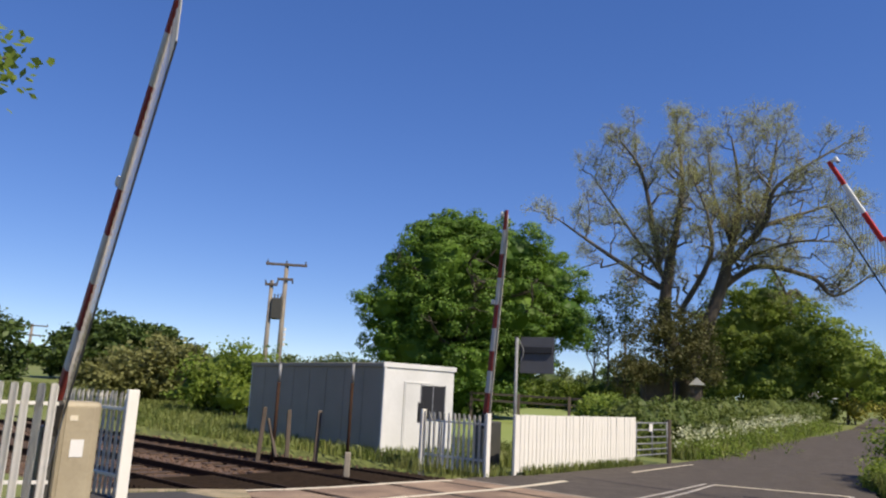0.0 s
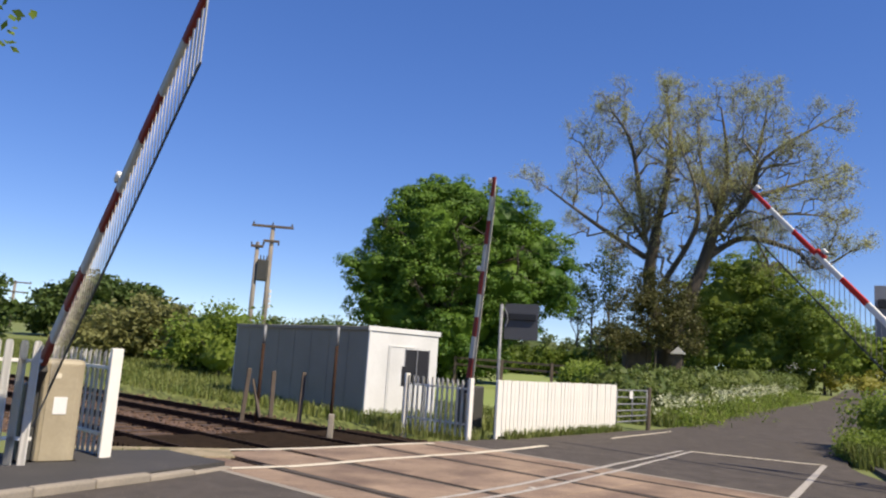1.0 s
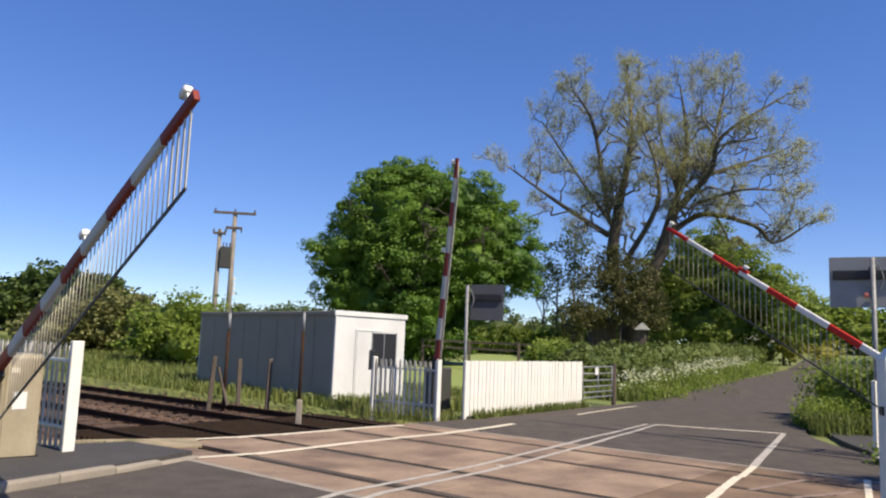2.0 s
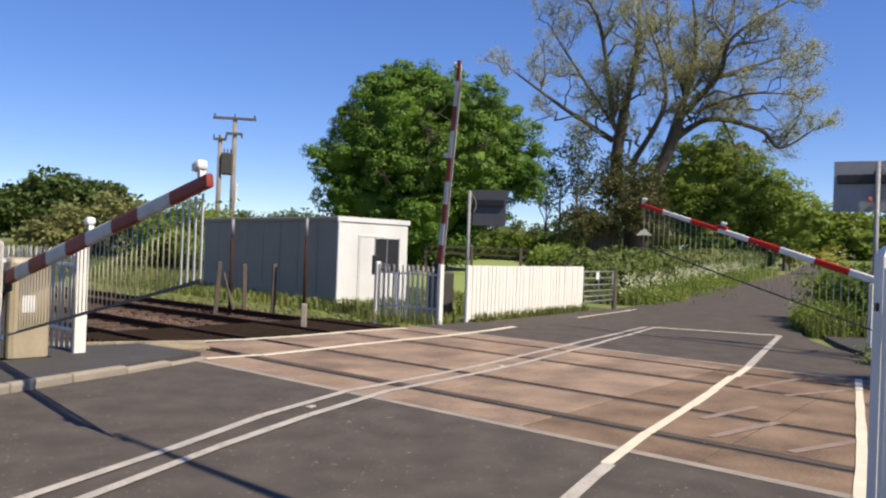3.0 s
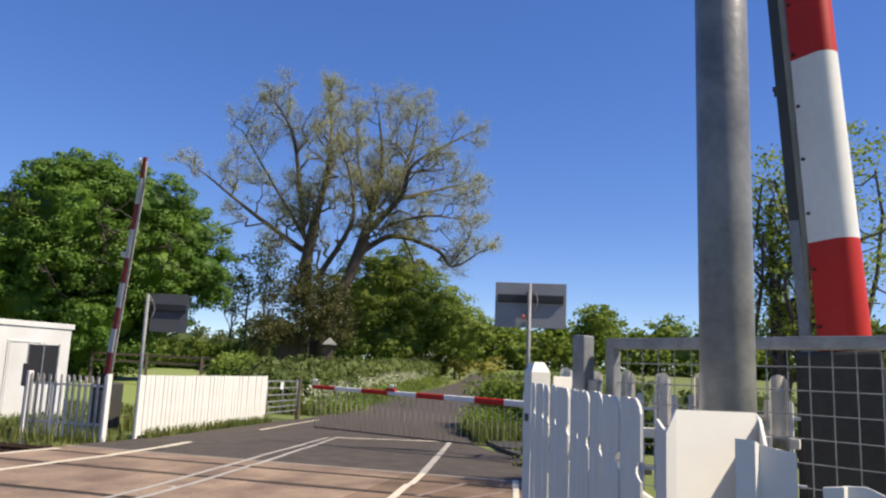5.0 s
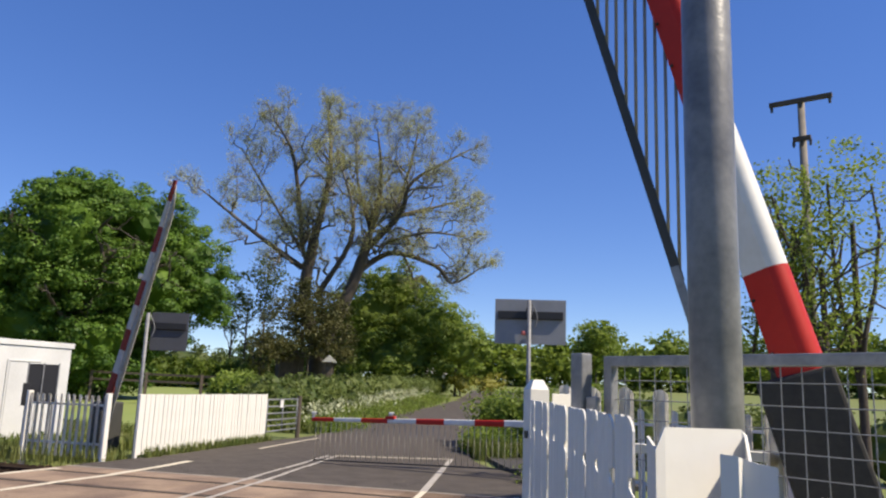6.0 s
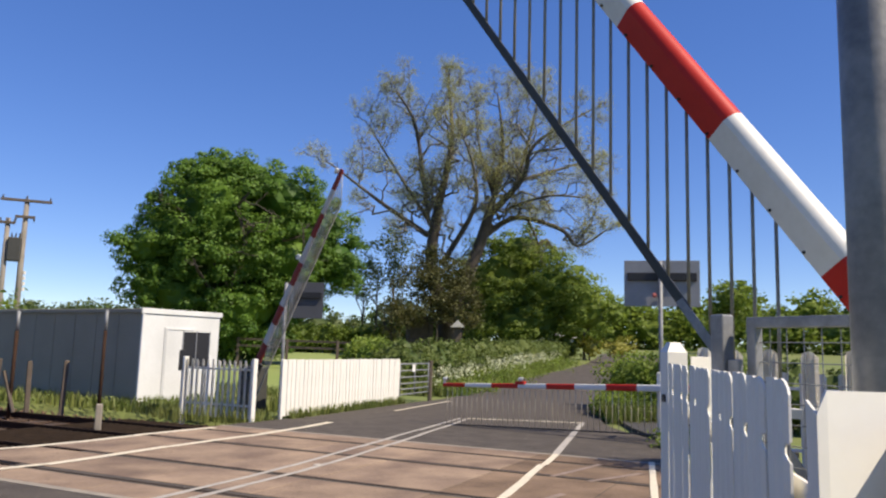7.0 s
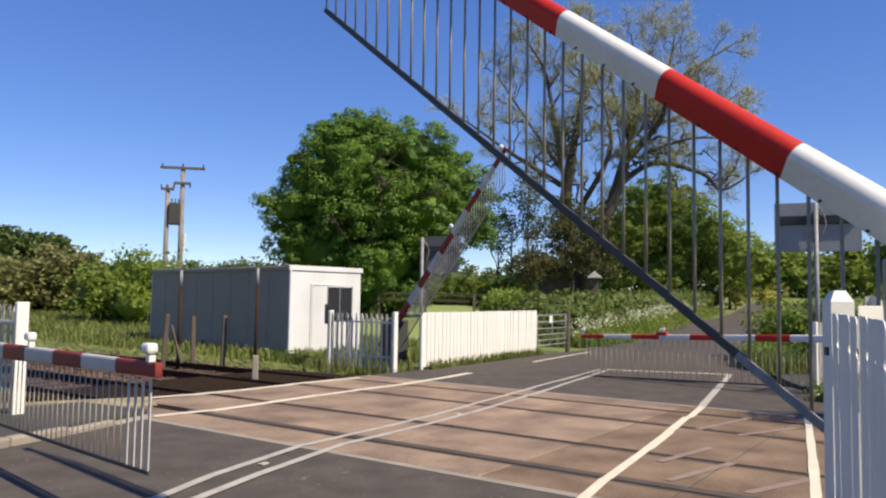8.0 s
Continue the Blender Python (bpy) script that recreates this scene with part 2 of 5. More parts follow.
def box(bm, c, s, rz=0.0, bevel=0.0):
    r = bmesh.ops.create_cube(bm, size=1, matrix=pose(*c, 0, 0, rz) @ Matrix.Diagonal((*s, 1)))
    if bevel:
        es = list({e for v in r["verts"] for e in v.link_edges})
        bmesh.ops.bevel(bm, geom=es, offset=bevel, segments=2, affect="EDGES", profile=0.5)
    return bm


def tube(bm, a, b, ra, rb=None, n=8, caps=True):
    a, b = Vector(a), Vector(b)
    d = b - a
    m = Matrix.Translation((a + b) / 2) @ d.to_track_quat("Z", "Y").to_matrix().to_4x4()
    bmesh.ops.create_cone(bm, cap_ends=caps, segments=n, radius1=ra, radius2=ra if rb is None else rb, depth=d.length, matrix=m)
    return bm


def beam(bm, a, b, w, h):
    """A bar of width w and height h from a to b."""
    a, b = Vector(a), Vector(b)
    d = b - a
    q = d.to_track_quat("X", "Z").to_matrix().to_4x4()
    bmesh.ops.create_cube(bm, size=1, matrix=Matrix.Translation((a + b) / 2) @ q @ Matrix.Diagonal((d.length, w, h, 1)))
    return bm


def B():
    return bmesh.new()


def smooth_line(pts, step=0.8):
    """Points along a smooth curve through the given ones."""
    p = [Vector((*q[:2], 0)) for q in pts]
    out = []
    for i in range(len(p) - 1):
        p0, p1, p2, p3 = p[max(i - 1, 0)], p[i], p[i + 1], p[min(i + 2, len(p) - 1)]
        n = max(1, int((p2 - p1).length / step))
        for k in range(n):
            t = k / n
            out.append(0.5 * (2 * p1 + (p2 - p0) * t + (2 * p0 - 5 * p1 + 4 * p2 - p3) * t * t + (3 * p1 - p0 - 3 * p2 + p3) * t ** 3))
    return out + [p[-1]]


def even(line, n):
    """n points evenly spaced along a line."""
    ds = [0]
    for a, b in zip(line, line[1:]):
        ds.append(ds[-1] + (b - a).length)
    return [Vector([float(np.interp(ds[-1] * k / (n - 1), ds, [q[i] for q in line])) for i in range(3)]) for k in range(n)]


def strip(bm, left, right, z=0.0, n=60, thick=0.25, cross=1):
    """A sheet between two lines, lying on the land, with a skirt below."""
    a, b = even(left, n), even(right, n)
    rows = []
    for p, q in zip(a, b):
        row = []
        for k in range(cross + 1):
            m = p.lerp(q, k / cross)
            row.append(bm.verts.new((m.x, m.y, rise(m.x, m.y) + z)))
        rows.append(row)
    for r0, r1 in zip(rows, rows[1:]):
        for k in range(cross):
            bm.faces.new((r0[k], r0[k + 1], r1[k + 1], r1[k]))
    if thick:
        edges = [e for e in bm.edges if len(e.link_faces) == 1]
        ret = bmesh.ops.extrude_edge_only(bm, edges=edges)
        for v in ret["geom"]:
            if isinstance(v, bmesh.types.BMVert):
                v.co.z -= thick
    return bm


def painted(name, pts, width, material, z=0.006, label="", n=40, jag=0.0):
    mid = smooth_line(pts, 0.4)
    rng = random.Random(len(pts) + int(width * 1000))
    if jag:
        # laid in lengths that do not quite line up
        bm, i = B(), 0
        while i < len(mid) - 1:
            j = min(len(mid) - 1, i + rng.choice((2, 3, 3, 4)))
            d = (mid[j] - mid[i]).normalized()
            side = Vector((-d.y, d.x, 0))
            w, slip = width / 2 * rng.uniform(0.9, 1.1), rng.uniform(-jag, jag)
            ends = [mid[i] - d * 0.01, mid[j] - d * 0.012]
            strip(bm, [p + side * (w + slip) for p in ends], [p - side * (w - slip) for p in ends], z, 4, 0)
            i = j
        return tagged(part(name, bm, material), label, "road marking", kind="structure")
    left, right = [], []
    for i, p in enumerate(mid):
        d = (mid[min(i + 1, len(mid) - 1)] - mid[max(i - 1, 0)]).normalized()
        if i % 3 == 0:
            slip = rng.uniform(-jag, jag)
        w = width / 2 * (1 + rng.uniform(-0.12, 0.08))
        side = Vector((-d.y, d.x, 0))
        left.append(p + side * (w + slip))
        right.append(p - side * (w - slip))
    return tagged(part(name, strip(B(), left, right, z, n, 0), material), label, "road marking", kind="structure")

# ---- land, road, track ----


def in_track(x, y):
    v = 0.659 * x + 0.752 * y
    return 5.6 < v < 14.6


def ground():
    bm = B()
    rings = [0.0] + [0.9 * k for k in range(1, 46)] + [42 * 1.13 ** k for k in range(1, 37)]
    rows = []
    for r in rings[1:]:
        row = []
        for k in range(144):
            a = 2 * math.pi * k / 144
            x, y = math.sin(a) * r, math.cos(a) * r
            z = rise(x, y) - 0.1 + 0.04 * noise.noise((x * 0.3, y * 0.3, 0))
            if in_track(x, y):
                z -= 0.3
            row.append(bm.verts.new((x, y, z)))
        rows.append(row)
    c = bm.verts.new((0, 0, -0.1))
    for k in range(144):
        bm.faces.new((c, rows[0][(k + 1) % 144], rows[0][k]))
        for r0, r1 in zip(rows, rows[1:]):
            bm.faces.new((r0[k], r0[(k + 1) % 144], r1[(k + 1) % 144], r1[k]))
    tagged(part("ground", bm, GRASS, smooth=True), "rough green verge and meadow grass reaching the horizon", "ground", kind="structure")


ground()
ROAD_L = smooth_line([(-11, -12), (-7.2, 1.5), (-4.36, 8.6), (-3.0, 11.46), (-0.2, 16.9), (1.7, 18.95), (5.6, 23.9), (7.5, 26.1), (11.4, 31.7), (16.6, 38.6), (26, 51.6), (37.5, 71)])
ROAD_R = smooth_line([(-2.5, -12), (0.2, -1), (2.35, 3.6), (4.2, 5.6), (7.6, 11.4), (8.7, 13.8), (9.2, 17.0), (10.4, 19.6), (13.2, 23.2), (17.2, 29), (24.5, 40.5), (32, 51.5), (45, 70)])
tagged(part("road", strip(B(), ROAD_L, ROAD_R, 0.0, 110, 0.3, 6), ASPHALT, smooth=False), "worn grey asphalt country road climbing away from the crossing", "road", kind="structure")

# raised footway beside the approach, with its kerb
KERB_LINE = smooth_line([(-8.4, -2), (-5.9, 5.0), (-4.36, 8.6), (-3.55, 10.15), (-3.0, 11.46)])
FOOT_OUT = smooth_line([(-12, -0.5), (-8.9, 6.5), (-6.6, 10.2), (-5.3, 11.6), (-4.3, 12.3)])
inner = [p + Vector((-0.13, 0.05, 0)) for p in KERB_LINE]
tagged(part("pavement", strip(B(), FOOT_OUT, inner, 0.09, 40, 0.3), FOOTWAY), "dark asphalt footway behind a worn kerb", "pavement", kind="structure")
kerb = thing("kerb", "worn pale stone kerb along the footway", "kerb", kind="structure")
pts = even(KERB_LINE, 19)
for a, b in zip(pts, pts[1:]):
    bm = B()
    d = (b - a).normalized()
    m = (a + b) / 2 + Vector((-d.y, d.x, 0)) * 0.065
    drop = 0.0 if m.y < 9.8 else -0.07 * min(1, (m.y - 9.8) / 1.2)
    box(bm, (0, 0, 0), ((b - a).length - 0.004, 0.14, 0.25), 0, 0.03)
    k = part("kerb_stone", bm, KERB, kerb)
    k.matrix_world = pose(m.x, m.y, -0.02 + drop, 0, 0, math.degrees(math.atan2(d.y, d.x)))

gp = strip(B(), smooth_line([(-6.0, 12.4), (-4.6, 13.0), (-3.6, 13.4)]), smooth_line([(-5.0, 11.75), (-4.1, 12.15), (-3.25, 12.5)]), 0.03, 12, 0.2, 3)
tagged(part("gravel_patch", gp, SAND), "sandy gravel between the footway and the track", "gravel", kind="structure")

# track bed and rails
DECK_U0, DECK_U1 = -11.35, -0.55
RAILS = (7.23, 8.735, 10.77, 12.24)


def track():
    for name, u0, u1 in (("ballast_bed_west", -160, DECK_U0 + 0.02), ("ballast_bed_east", DECK_U1 - 0.02, 90)):
        bm = B()
        n = 60
        prof = [(5.3, -0.5), (6.2, -0.2), (9.0, -0.16), (10.0, -0.18), (13.3, -0.2), (14.4, -0.5)]
        rows = [[bm.verts.new(uv(u0 + (u1 - u0) * k / n, v, z + 0.02 * noise.noise((k * 1.7, v * 3, 0)))) for v, z in prof] for k in range(n + 1)]
        for r0, r1 in zip(rows, rows[1:]):
            for k in range(len(prof) - 1):
                bm.faces.new((r0[k], r0[k + 1], r1[k + 1], r1[k]))
        tagged(part(name, bm, BALLAST), "brown stained stone ballast bed of the railway", "ballast", kind="structure")
    for v in RAILS:
        r = thing("rail", "rusty flat-bottomed running rail with worn head", "rail", uv(0, v), math.degrees(math.atan2(U.y, U.x)), "running rails", "structure")
        bm = B()
        box(bm, (-35, 0, -0.075), (250, 0.018, 0.1))
        box(bm, (-35, 0, -0.135), (250, 0.14, 0.02))
        box(bm, (-35, 0, -0.022), (250, 0.066, 0.034))
        part("web", bm, RUST, r)
        part("head", box(B(), (-35, 0, -0.001), (250, 0.052, 0.008)), RAILHEAD, r, "worn bright running surface")
    rng = random.Random(4)
    sl = mesh_of(box(B(), (0, 0, 0), (0.25, 2.55, 0.13), 0, 0.012), "sleeper")
    bed = thing("sleepers", "dark weathered railway sleepers in the ballast", "sleeper", kind="structure")
    for vc in (7.98, 11.5):
        for k in range(60):
            u = DECK_U0 - 0.4 - k * 0.68
            s = link("sleeper", sl, SLEEPER, bed)
            p = uv(u, vc + rng.uniform(-0.03, 0.03), -0.205)
            s.matrix_world = pose(*p, 0, 0, math.degrees(math.atan2(U.y, U.x)) + rng.uniform(-0.6, 0.6))
    # loose stones on the part of the bed that is passed nearest
    verts, faces = [], []
    for k in range(5200):
        u, v = DECK_U0 - 0.1 - rng.random() ** 1.6 * 30, rng.uniform(5.7, 13.8)
        if min(abs(v - q) for q in RAILS) < 0.09:
            continue
        c, s = uv(u, v, -0.17 + rng.uniform(0, 0.03)), rng.uniform(0.018, 0.045)
        i = len(verts)
        for d in ((1, 0, 0), (-1, 0, 0), (0, 1, 0), (0, -1, 0), (0, 0, 1), (0, 0, -1)):
            verts.append(c + Vector([q * s * rng.uniform(0.6, 1.3) for q in d]))
        faces += [(i + a, i + b, i + t) for a, b in ((0, 2), (2, 1), (1, 3), (3, 0)) for t in (4, 5)]
    me = bpy.data.meshes.new("ballast_stones")
    me.from_pydata(verts, [], faces)
    tagged(link("ballast_stones", me, BALLAST_DARK), "loose angular brown ballast stones", "ballast", kind="stuff")


track()


def deck():
    d = thing("crossing_deck", "buff worn panels of the level crossing deck between the rails", "crossing deck", kind="structure")
    rows = [(6.49, RAILS[0] - 0.1), (RAILS[0] + 0.17, RAILS[1] - 0.14), (RAILS[1] + 0.07, RAILS[2] - 0.07),
            (RAILS[2] + 0.14, RAILS[3] - 0.14), (RAILS[3] + 0.06, 12.95)]
    n = 6
    L = (DECK_U1 - DECK_U0) / n
    rng = random.Random(9)
    for v0, v1 in rows:
        me = mesh_of(box(B(), (0, 0, 0), (L - 0.012, v1 - v0, 0.2), 0, 0.01), "panel")
        dark = me.copy()
        for k in range(n):
            o = link("panel", me if k < 4 else dark, DECK if k < 4 else DECK_DARK, d)
            p = uv(DECK_U0 + L * (k + 0.5), (v0 + v1) / 2, -0.093 + rng.uniform(-0.003, 0.003))
            o.matrix_world = pose(*p, 0, 0, math.degrees(math.atan2(U.y, U.x)))
    for v, w in ((6.42, 0.13), (13.02, 0.13)):
        part("edge_beam", box(B(), uv((DECK_U0 + DECK_U1) / 2, v, -0.094), (DECK_U1 - DECK_U0, w, 0.2), math.degrees(math.atan2(U.y, U.x))), KERB, d, "pale concrete edge beam")
    for v in RAILS:
        part("flangeway", box(B(), uv((DECK_U0 + DECK_U1) / 2, v + 0.02, -0.15), (DECK_U1 - DECK_U0, 0.4, 0.06), math.degrees(math.atan2(U.y, U.x))), FLANGE, d, "dark grimy flangeway")


def trespass_guard():
    """Dark three-sided timbers laid between the rails at the deck's edge."""
    g = thing("trespass_guard", "dark tarred timber trespass guard beside the crossing deck", "trespass guard", kind="structure")
    turn = math.degrees(math.atan2(U.y, U.x))
    bays = [(6.55, 7.08), (7.36, 8.6), (8.87, 10.63), (10.9, 12.1), (12.37, 12.95)]
    for v0, v1 in bays:
        bm = B()
        ends = [[bm.verts.new((x, y, z)) for x, z in ((-0.085, -0.09), (0.085, -0.09), (0.02, 0.05), (-0.02, 0.05))] for y in (-(v1 - v0) / 2, (v1 - v0) / 2)]
        for k in range(4):
            bm.faces.new((ends[0][k], ends[0][(k + 1) % 4], ends[1][(k + 1) % 4], ends[1][k]))
        bm.faces.new(ends[0])
        bm.faces.new(ends[1][::-1])
        me = mesh_of(bm, "arris_timber")
        for k in range(14):
            o = link("arris_timber", me, TARRED, g)
            p = uv(DECK_U0 - 0.14 - k * 0.19, (v0 + v1) / 2, -0.075)
            o.matrix_world = pose(*p, 0, 0, turn)


deck()
trespass_guard()
Z = 0.012
far_pad = strip(B(), smooth_line([(8.75, 12.9), (9.5, 16.2), (10.5, 19.0)]), smooth_line([(10.6, 12.2), (12.0, 15.3), (13.6, 18.1)]), 0.006, 20, 0.1, 3)
tagged(part("pavement_far", far_pad, FOOTWAY), "dark asphalt apron beside the far barrier", "pavement", kind="structure")
painted("centre_line_1", [(-6.5, -6), (-2.49, 5.16), (-1.93, 6.46), (-1.14, 8.55), (-0.69, 9.26), (0.83, 11.2), (3.39, 15.05), (6.0, 18.95)], 0.1, PAINT, Z, "faded white centre line", 80, 0.014)
painted("centre_line_2", [(-6.0, -6), (-2.12, 5.15), (-1.72, 6.2), (-0.98, 7.85), (-0.4, 9.07), (1.2, 11.1), (3.3, 14.25), (6.16, 18.82)], 0.1, PAINT, Z, "faded white centre line", 80, 0.014)
painted("edge_line_left", [(-3.0, 11.4), (-2.3, 11.95), (-1.37, 13.05), (-0.44, 14.22), (1.17, 15.94), (2.52, 17.88)], 0.17, PAINT_NEW, Z, "cream painted edge line across the deck", 50, 0.03)
painted("edge_line_far", [(4.7, 21.0), (5.48, 22.16), (7.6, 25.2)], 0.1, PAINT_NEW, Z, "cream painted edge line")
painted("deck_edge_line", [(-4.75, 12.5), (-2.68, 14.1), (-1.2, 15.7), (-0.09, 16.75)], 0.17, PAINT_NEW, Z, "cream painted line at the deck's edge", 50, 0.03)
painted("edge_line_right", [(1.72, 6.3), (2.03, 6.85), (3.41, 8.91), (4.4, 10.42), (5.67, 12.4)], 0.115, PAINT_NEW, Z, "broad cream painted edge line", 90, 0.03)
painted("edge_line_right_near", [(-2.2, -2), (0.3, 3.6), (1.13, 5.29), (1.71, 6.29)], 0.125, PAINT, Z, "worn grey-white edge line on the asphalt", 60)
painted("edge_line_right_far", [(5.67, 12.4), (7.1, 14.8), (8.88, 17.79)], 0.13, PAINT, Z, "faded edge line")
painted("footway_line", [(3.39, 5.5), (4.5, 7.3), (6.91, 11.34)], 0.1, PAINT_NEW, Z + 0.004, "broad cream painted footway line")
for k, (p, q) in enumerate((((3.0, 7.35), (4.05, 8.1)), ((3.55, 6.85), (4.6, 7.4)), ((3.25, 8.2), (4.2, 8.95)), ((4.6, 10.2), (5.9, 11.2)), ((4.95, 9.75), (6.1, 10.3)))):
    painted("hatching_%d" % (k + 1), [p, ((p[0] + q[0]) / 2, (p[1] + q[1]) / 2), q], 0.1, HATCH, Z, "worn pale hatching on the footway deck", 10)
painted("stop_line", [(6.16, 18.88), (7.5, 18.33), (8.88, 17.79)], 0.16, PAINT_NEW, Z, "faded white stop line")

for x, y in ((-1.04, 8.22), (1.42, 11.55)):
    st = part("road_stud", box(B(), (0, 0, 0.009), (0.075, 0.11, 0.018), 0, 0.006), PAINT)
    st.matrix_world = pose(x, y, 0.004, 0, 0, -32)
    tagged(st, "small white reflective stud on the centre line", "road stud", "road studs")

# ---- fences ----


def pale_mesh(h, w=0.068, deep=0.026, notch=0.055):
    """A folded steel pale with a rounded, split top, 3 mm sheet."""
    prof = [(-w / 2, 0.0), (-w / 2 + 0.012, deep), (-0.007, deep * 0.55), (0.007, deep * 0.55), (w / 2 - 0.012, deep), (w / 2, 0.0)]
    tops = [h - notch, h - 0.012, h - 0.004, h - 0.004, h - 0.012, h - notch]
    bm = B()
    lo = [bm.verts.new((x, y, 0)) for x, y in prof]
    mid = [bm.verts.new((x, y, h - 0.09)) for x, y in prof]
    hi = [bm.verts.new((x, y, z)) for (x, y), z in zip(prof, tops)]
    for a, b in ((lo, mid), (mid, hi)):
        for k in range(5):
            bm.faces.new((a[k], a[k + 1], b[k + 1], b[k]))
    bmesh.ops.solidify(bm, geom=bm.faces[:], thickness=0.003)
    return mesh_of(bm, "pale")


def plank_mesh(h, w):
    """A flat, close-set pale with softened corners at the top."""
    bm = B()
    out = [(-w / 2, 0), (w / 2, 0), (w / 2, h - 0.028), (w / 2 - 0.02, h - 0.006), (0, h), (-w / 2 + 0.02, h - 0.006), (-w / 2, h - 0.028)]
    face = bm.faces.new([bm.verts.new((x, 0, z)) for x, z in out])
    ret = bmesh.ops.extrude_face_region(bm, geom=[face])
    for v in ret["geom"]:
        if isinstance(v, bmesh.types.BMVert):
            v.co.y += 0.02
    bmesh.ops.recalc_face_normals(bm, faces=bm.faces[:])
    return mesh_of(bm, "pale")


def fence(label, a, b, h, n, z0=0.06, posts=(0,), post_h=None, face=1, post_w=0.1, post_d=0.075, material=None, w=0.068, ground_z=None, deep=0.026, notch=0.055):
    """A palisade run from a to b with n pales; posts at the given fractions; face: which side the pales are on."""
    a, b = Vector((*a, 0)), Vector((*b, 0))
    d = b - a
    ang = math.degrees(math.atan2(d.y, d.x))
    base = rise(a.x, a.y) if ground_z is None else ground_z
    f = thing("palisade_fence", label, "fence", (a.x, a.y, base), ang)
    me = pale_mesh(h - z0, w, deep, notch) if deep else plank_mesh(h - z0, w)
    rng = random.Random(int(abs(a.x * 100)) + n)
    for k in range(n):
        o = link("pale", me, material or WHITE, f)
        o.matrix_local = pose(d.length * (k + 0.5) / n, 0.024 * face, z0 + rng.uniform(-0.006, 0.006), rng.uniform(-0.4, 0.4), rng.uniform(-0.4, 0.4), 0 if face > 0 else 180)
    for z in (0.25 * h, 0.84 * h):
        part("rail", box(B(), (d.length / 2, 0, z), (d.length, 0.045, 0.045), 0, 0.004), material or WHITE, f)
    ph = post_h or h
    for t in posts:
        bm = B()
        box(bm, (d.length * t, 0.012 * face, ph / 2 - 0.1), (post_w, post_d, ph + 0.2), 0, 0.012)
        part("post", bm, material or WHITE, f)
    return f


fence("white steel palisade fence beside the road", (1.38, 18.72), (5.45, 24.07), 1.41, 36, posts=(0.0, 0.43, 0.64, 1.0), face=-1, post_w=0.09, w=0.168, deep=0)
fence("white palisade return fence with shaded bars", (0.71, 17.95), (-0.85, 19.25), 1.38, 13, posts=(0.0, 1.0), post_h=1.42, face=1, post_w=0.07, post_d=0.14)
fence("white palisade fence behind the barrier cabinet", (-4.76, 11.08), (-6.9, 12.95), 1.6, 17, posts=(0.0,), post_h=1.63, face=-1, post_w=0.08, post_d=0.17)
fence("white palisade fence on the approach footway", (-5.25, 10.0), (-9.4, 8.1), 1.68, 29, posts=(0.5,), face=1, post_w=0.09, w=0.1, deep=0.014)
fence("white palisade fence by the far barrier", (8.66, 13.92), (9.16, 14.43), 1.42, 4, posts=(0.0,), post_h=1.42, face=-1, post_w=0.1)

FD = Vector((math.sin(radians(28)), math.cos(radians(28)), 0))    # along the fence that the camera stands beside
FN = Vector((math.cos(radians(28)), -math.sin(radians(28)), 0))
a, b = FN * 0.25 + FD * 0.98, FN * 0.25 + FD * 3.2


def notched_pale(h, hole=0.103):
    """A broad, lightly ribbed pale in 4 mm sheet: its near edge is turned out, with a round cut where the rail is bolted."""
    prof = [(-0.078, 0.001), (-0.072, 0.0015), (-0.058, 0.002), (-0.034, 0.001), (-0.022, 0.005), (-0.006, 0.005), (0.006, 0.001), (0.03, 0.001), (0.046, 0.005), (0.078, 0.0)]
    drop = [0.022, 0.012, 0.004, 0.0, 0.002, 0.002, 0.0, 0.0, 0.0, 0.002]
    levels = [(0.0, 0), (0.6, 0)] + [(h - hole + 0.015 * math.sin(radians(q)), math.cos(radians(q))) for q in (-90, -55, -20, 20, 55, 90)] + [(h, 0)]
    bm = B()
    rows = []
    for z, k in levels:
        row = []
        for i, (x, y) in enumerate(prof):
            if i < 3:
                x, y = x + (-0.04 - x) * k, y
            row.append(bm.verts.new((x + i * 1e-5, y, z - (drop[i] if z == h else 0))))
        rows.append(row)
    for a, b in zip(rows, rows[1:]):
        for k in range(len(prof) - 1):
            bm.faces.new((a[k], a[k + 1], b[k + 1], b[k]))
    bmesh.ops.recalc_face_normals(bm, faces=bm.faces[:])
    bmesh.ops.solidify(bm, geom=bm.faces[:], thickness=0.004)
    return mesh_of(bm, "pale")


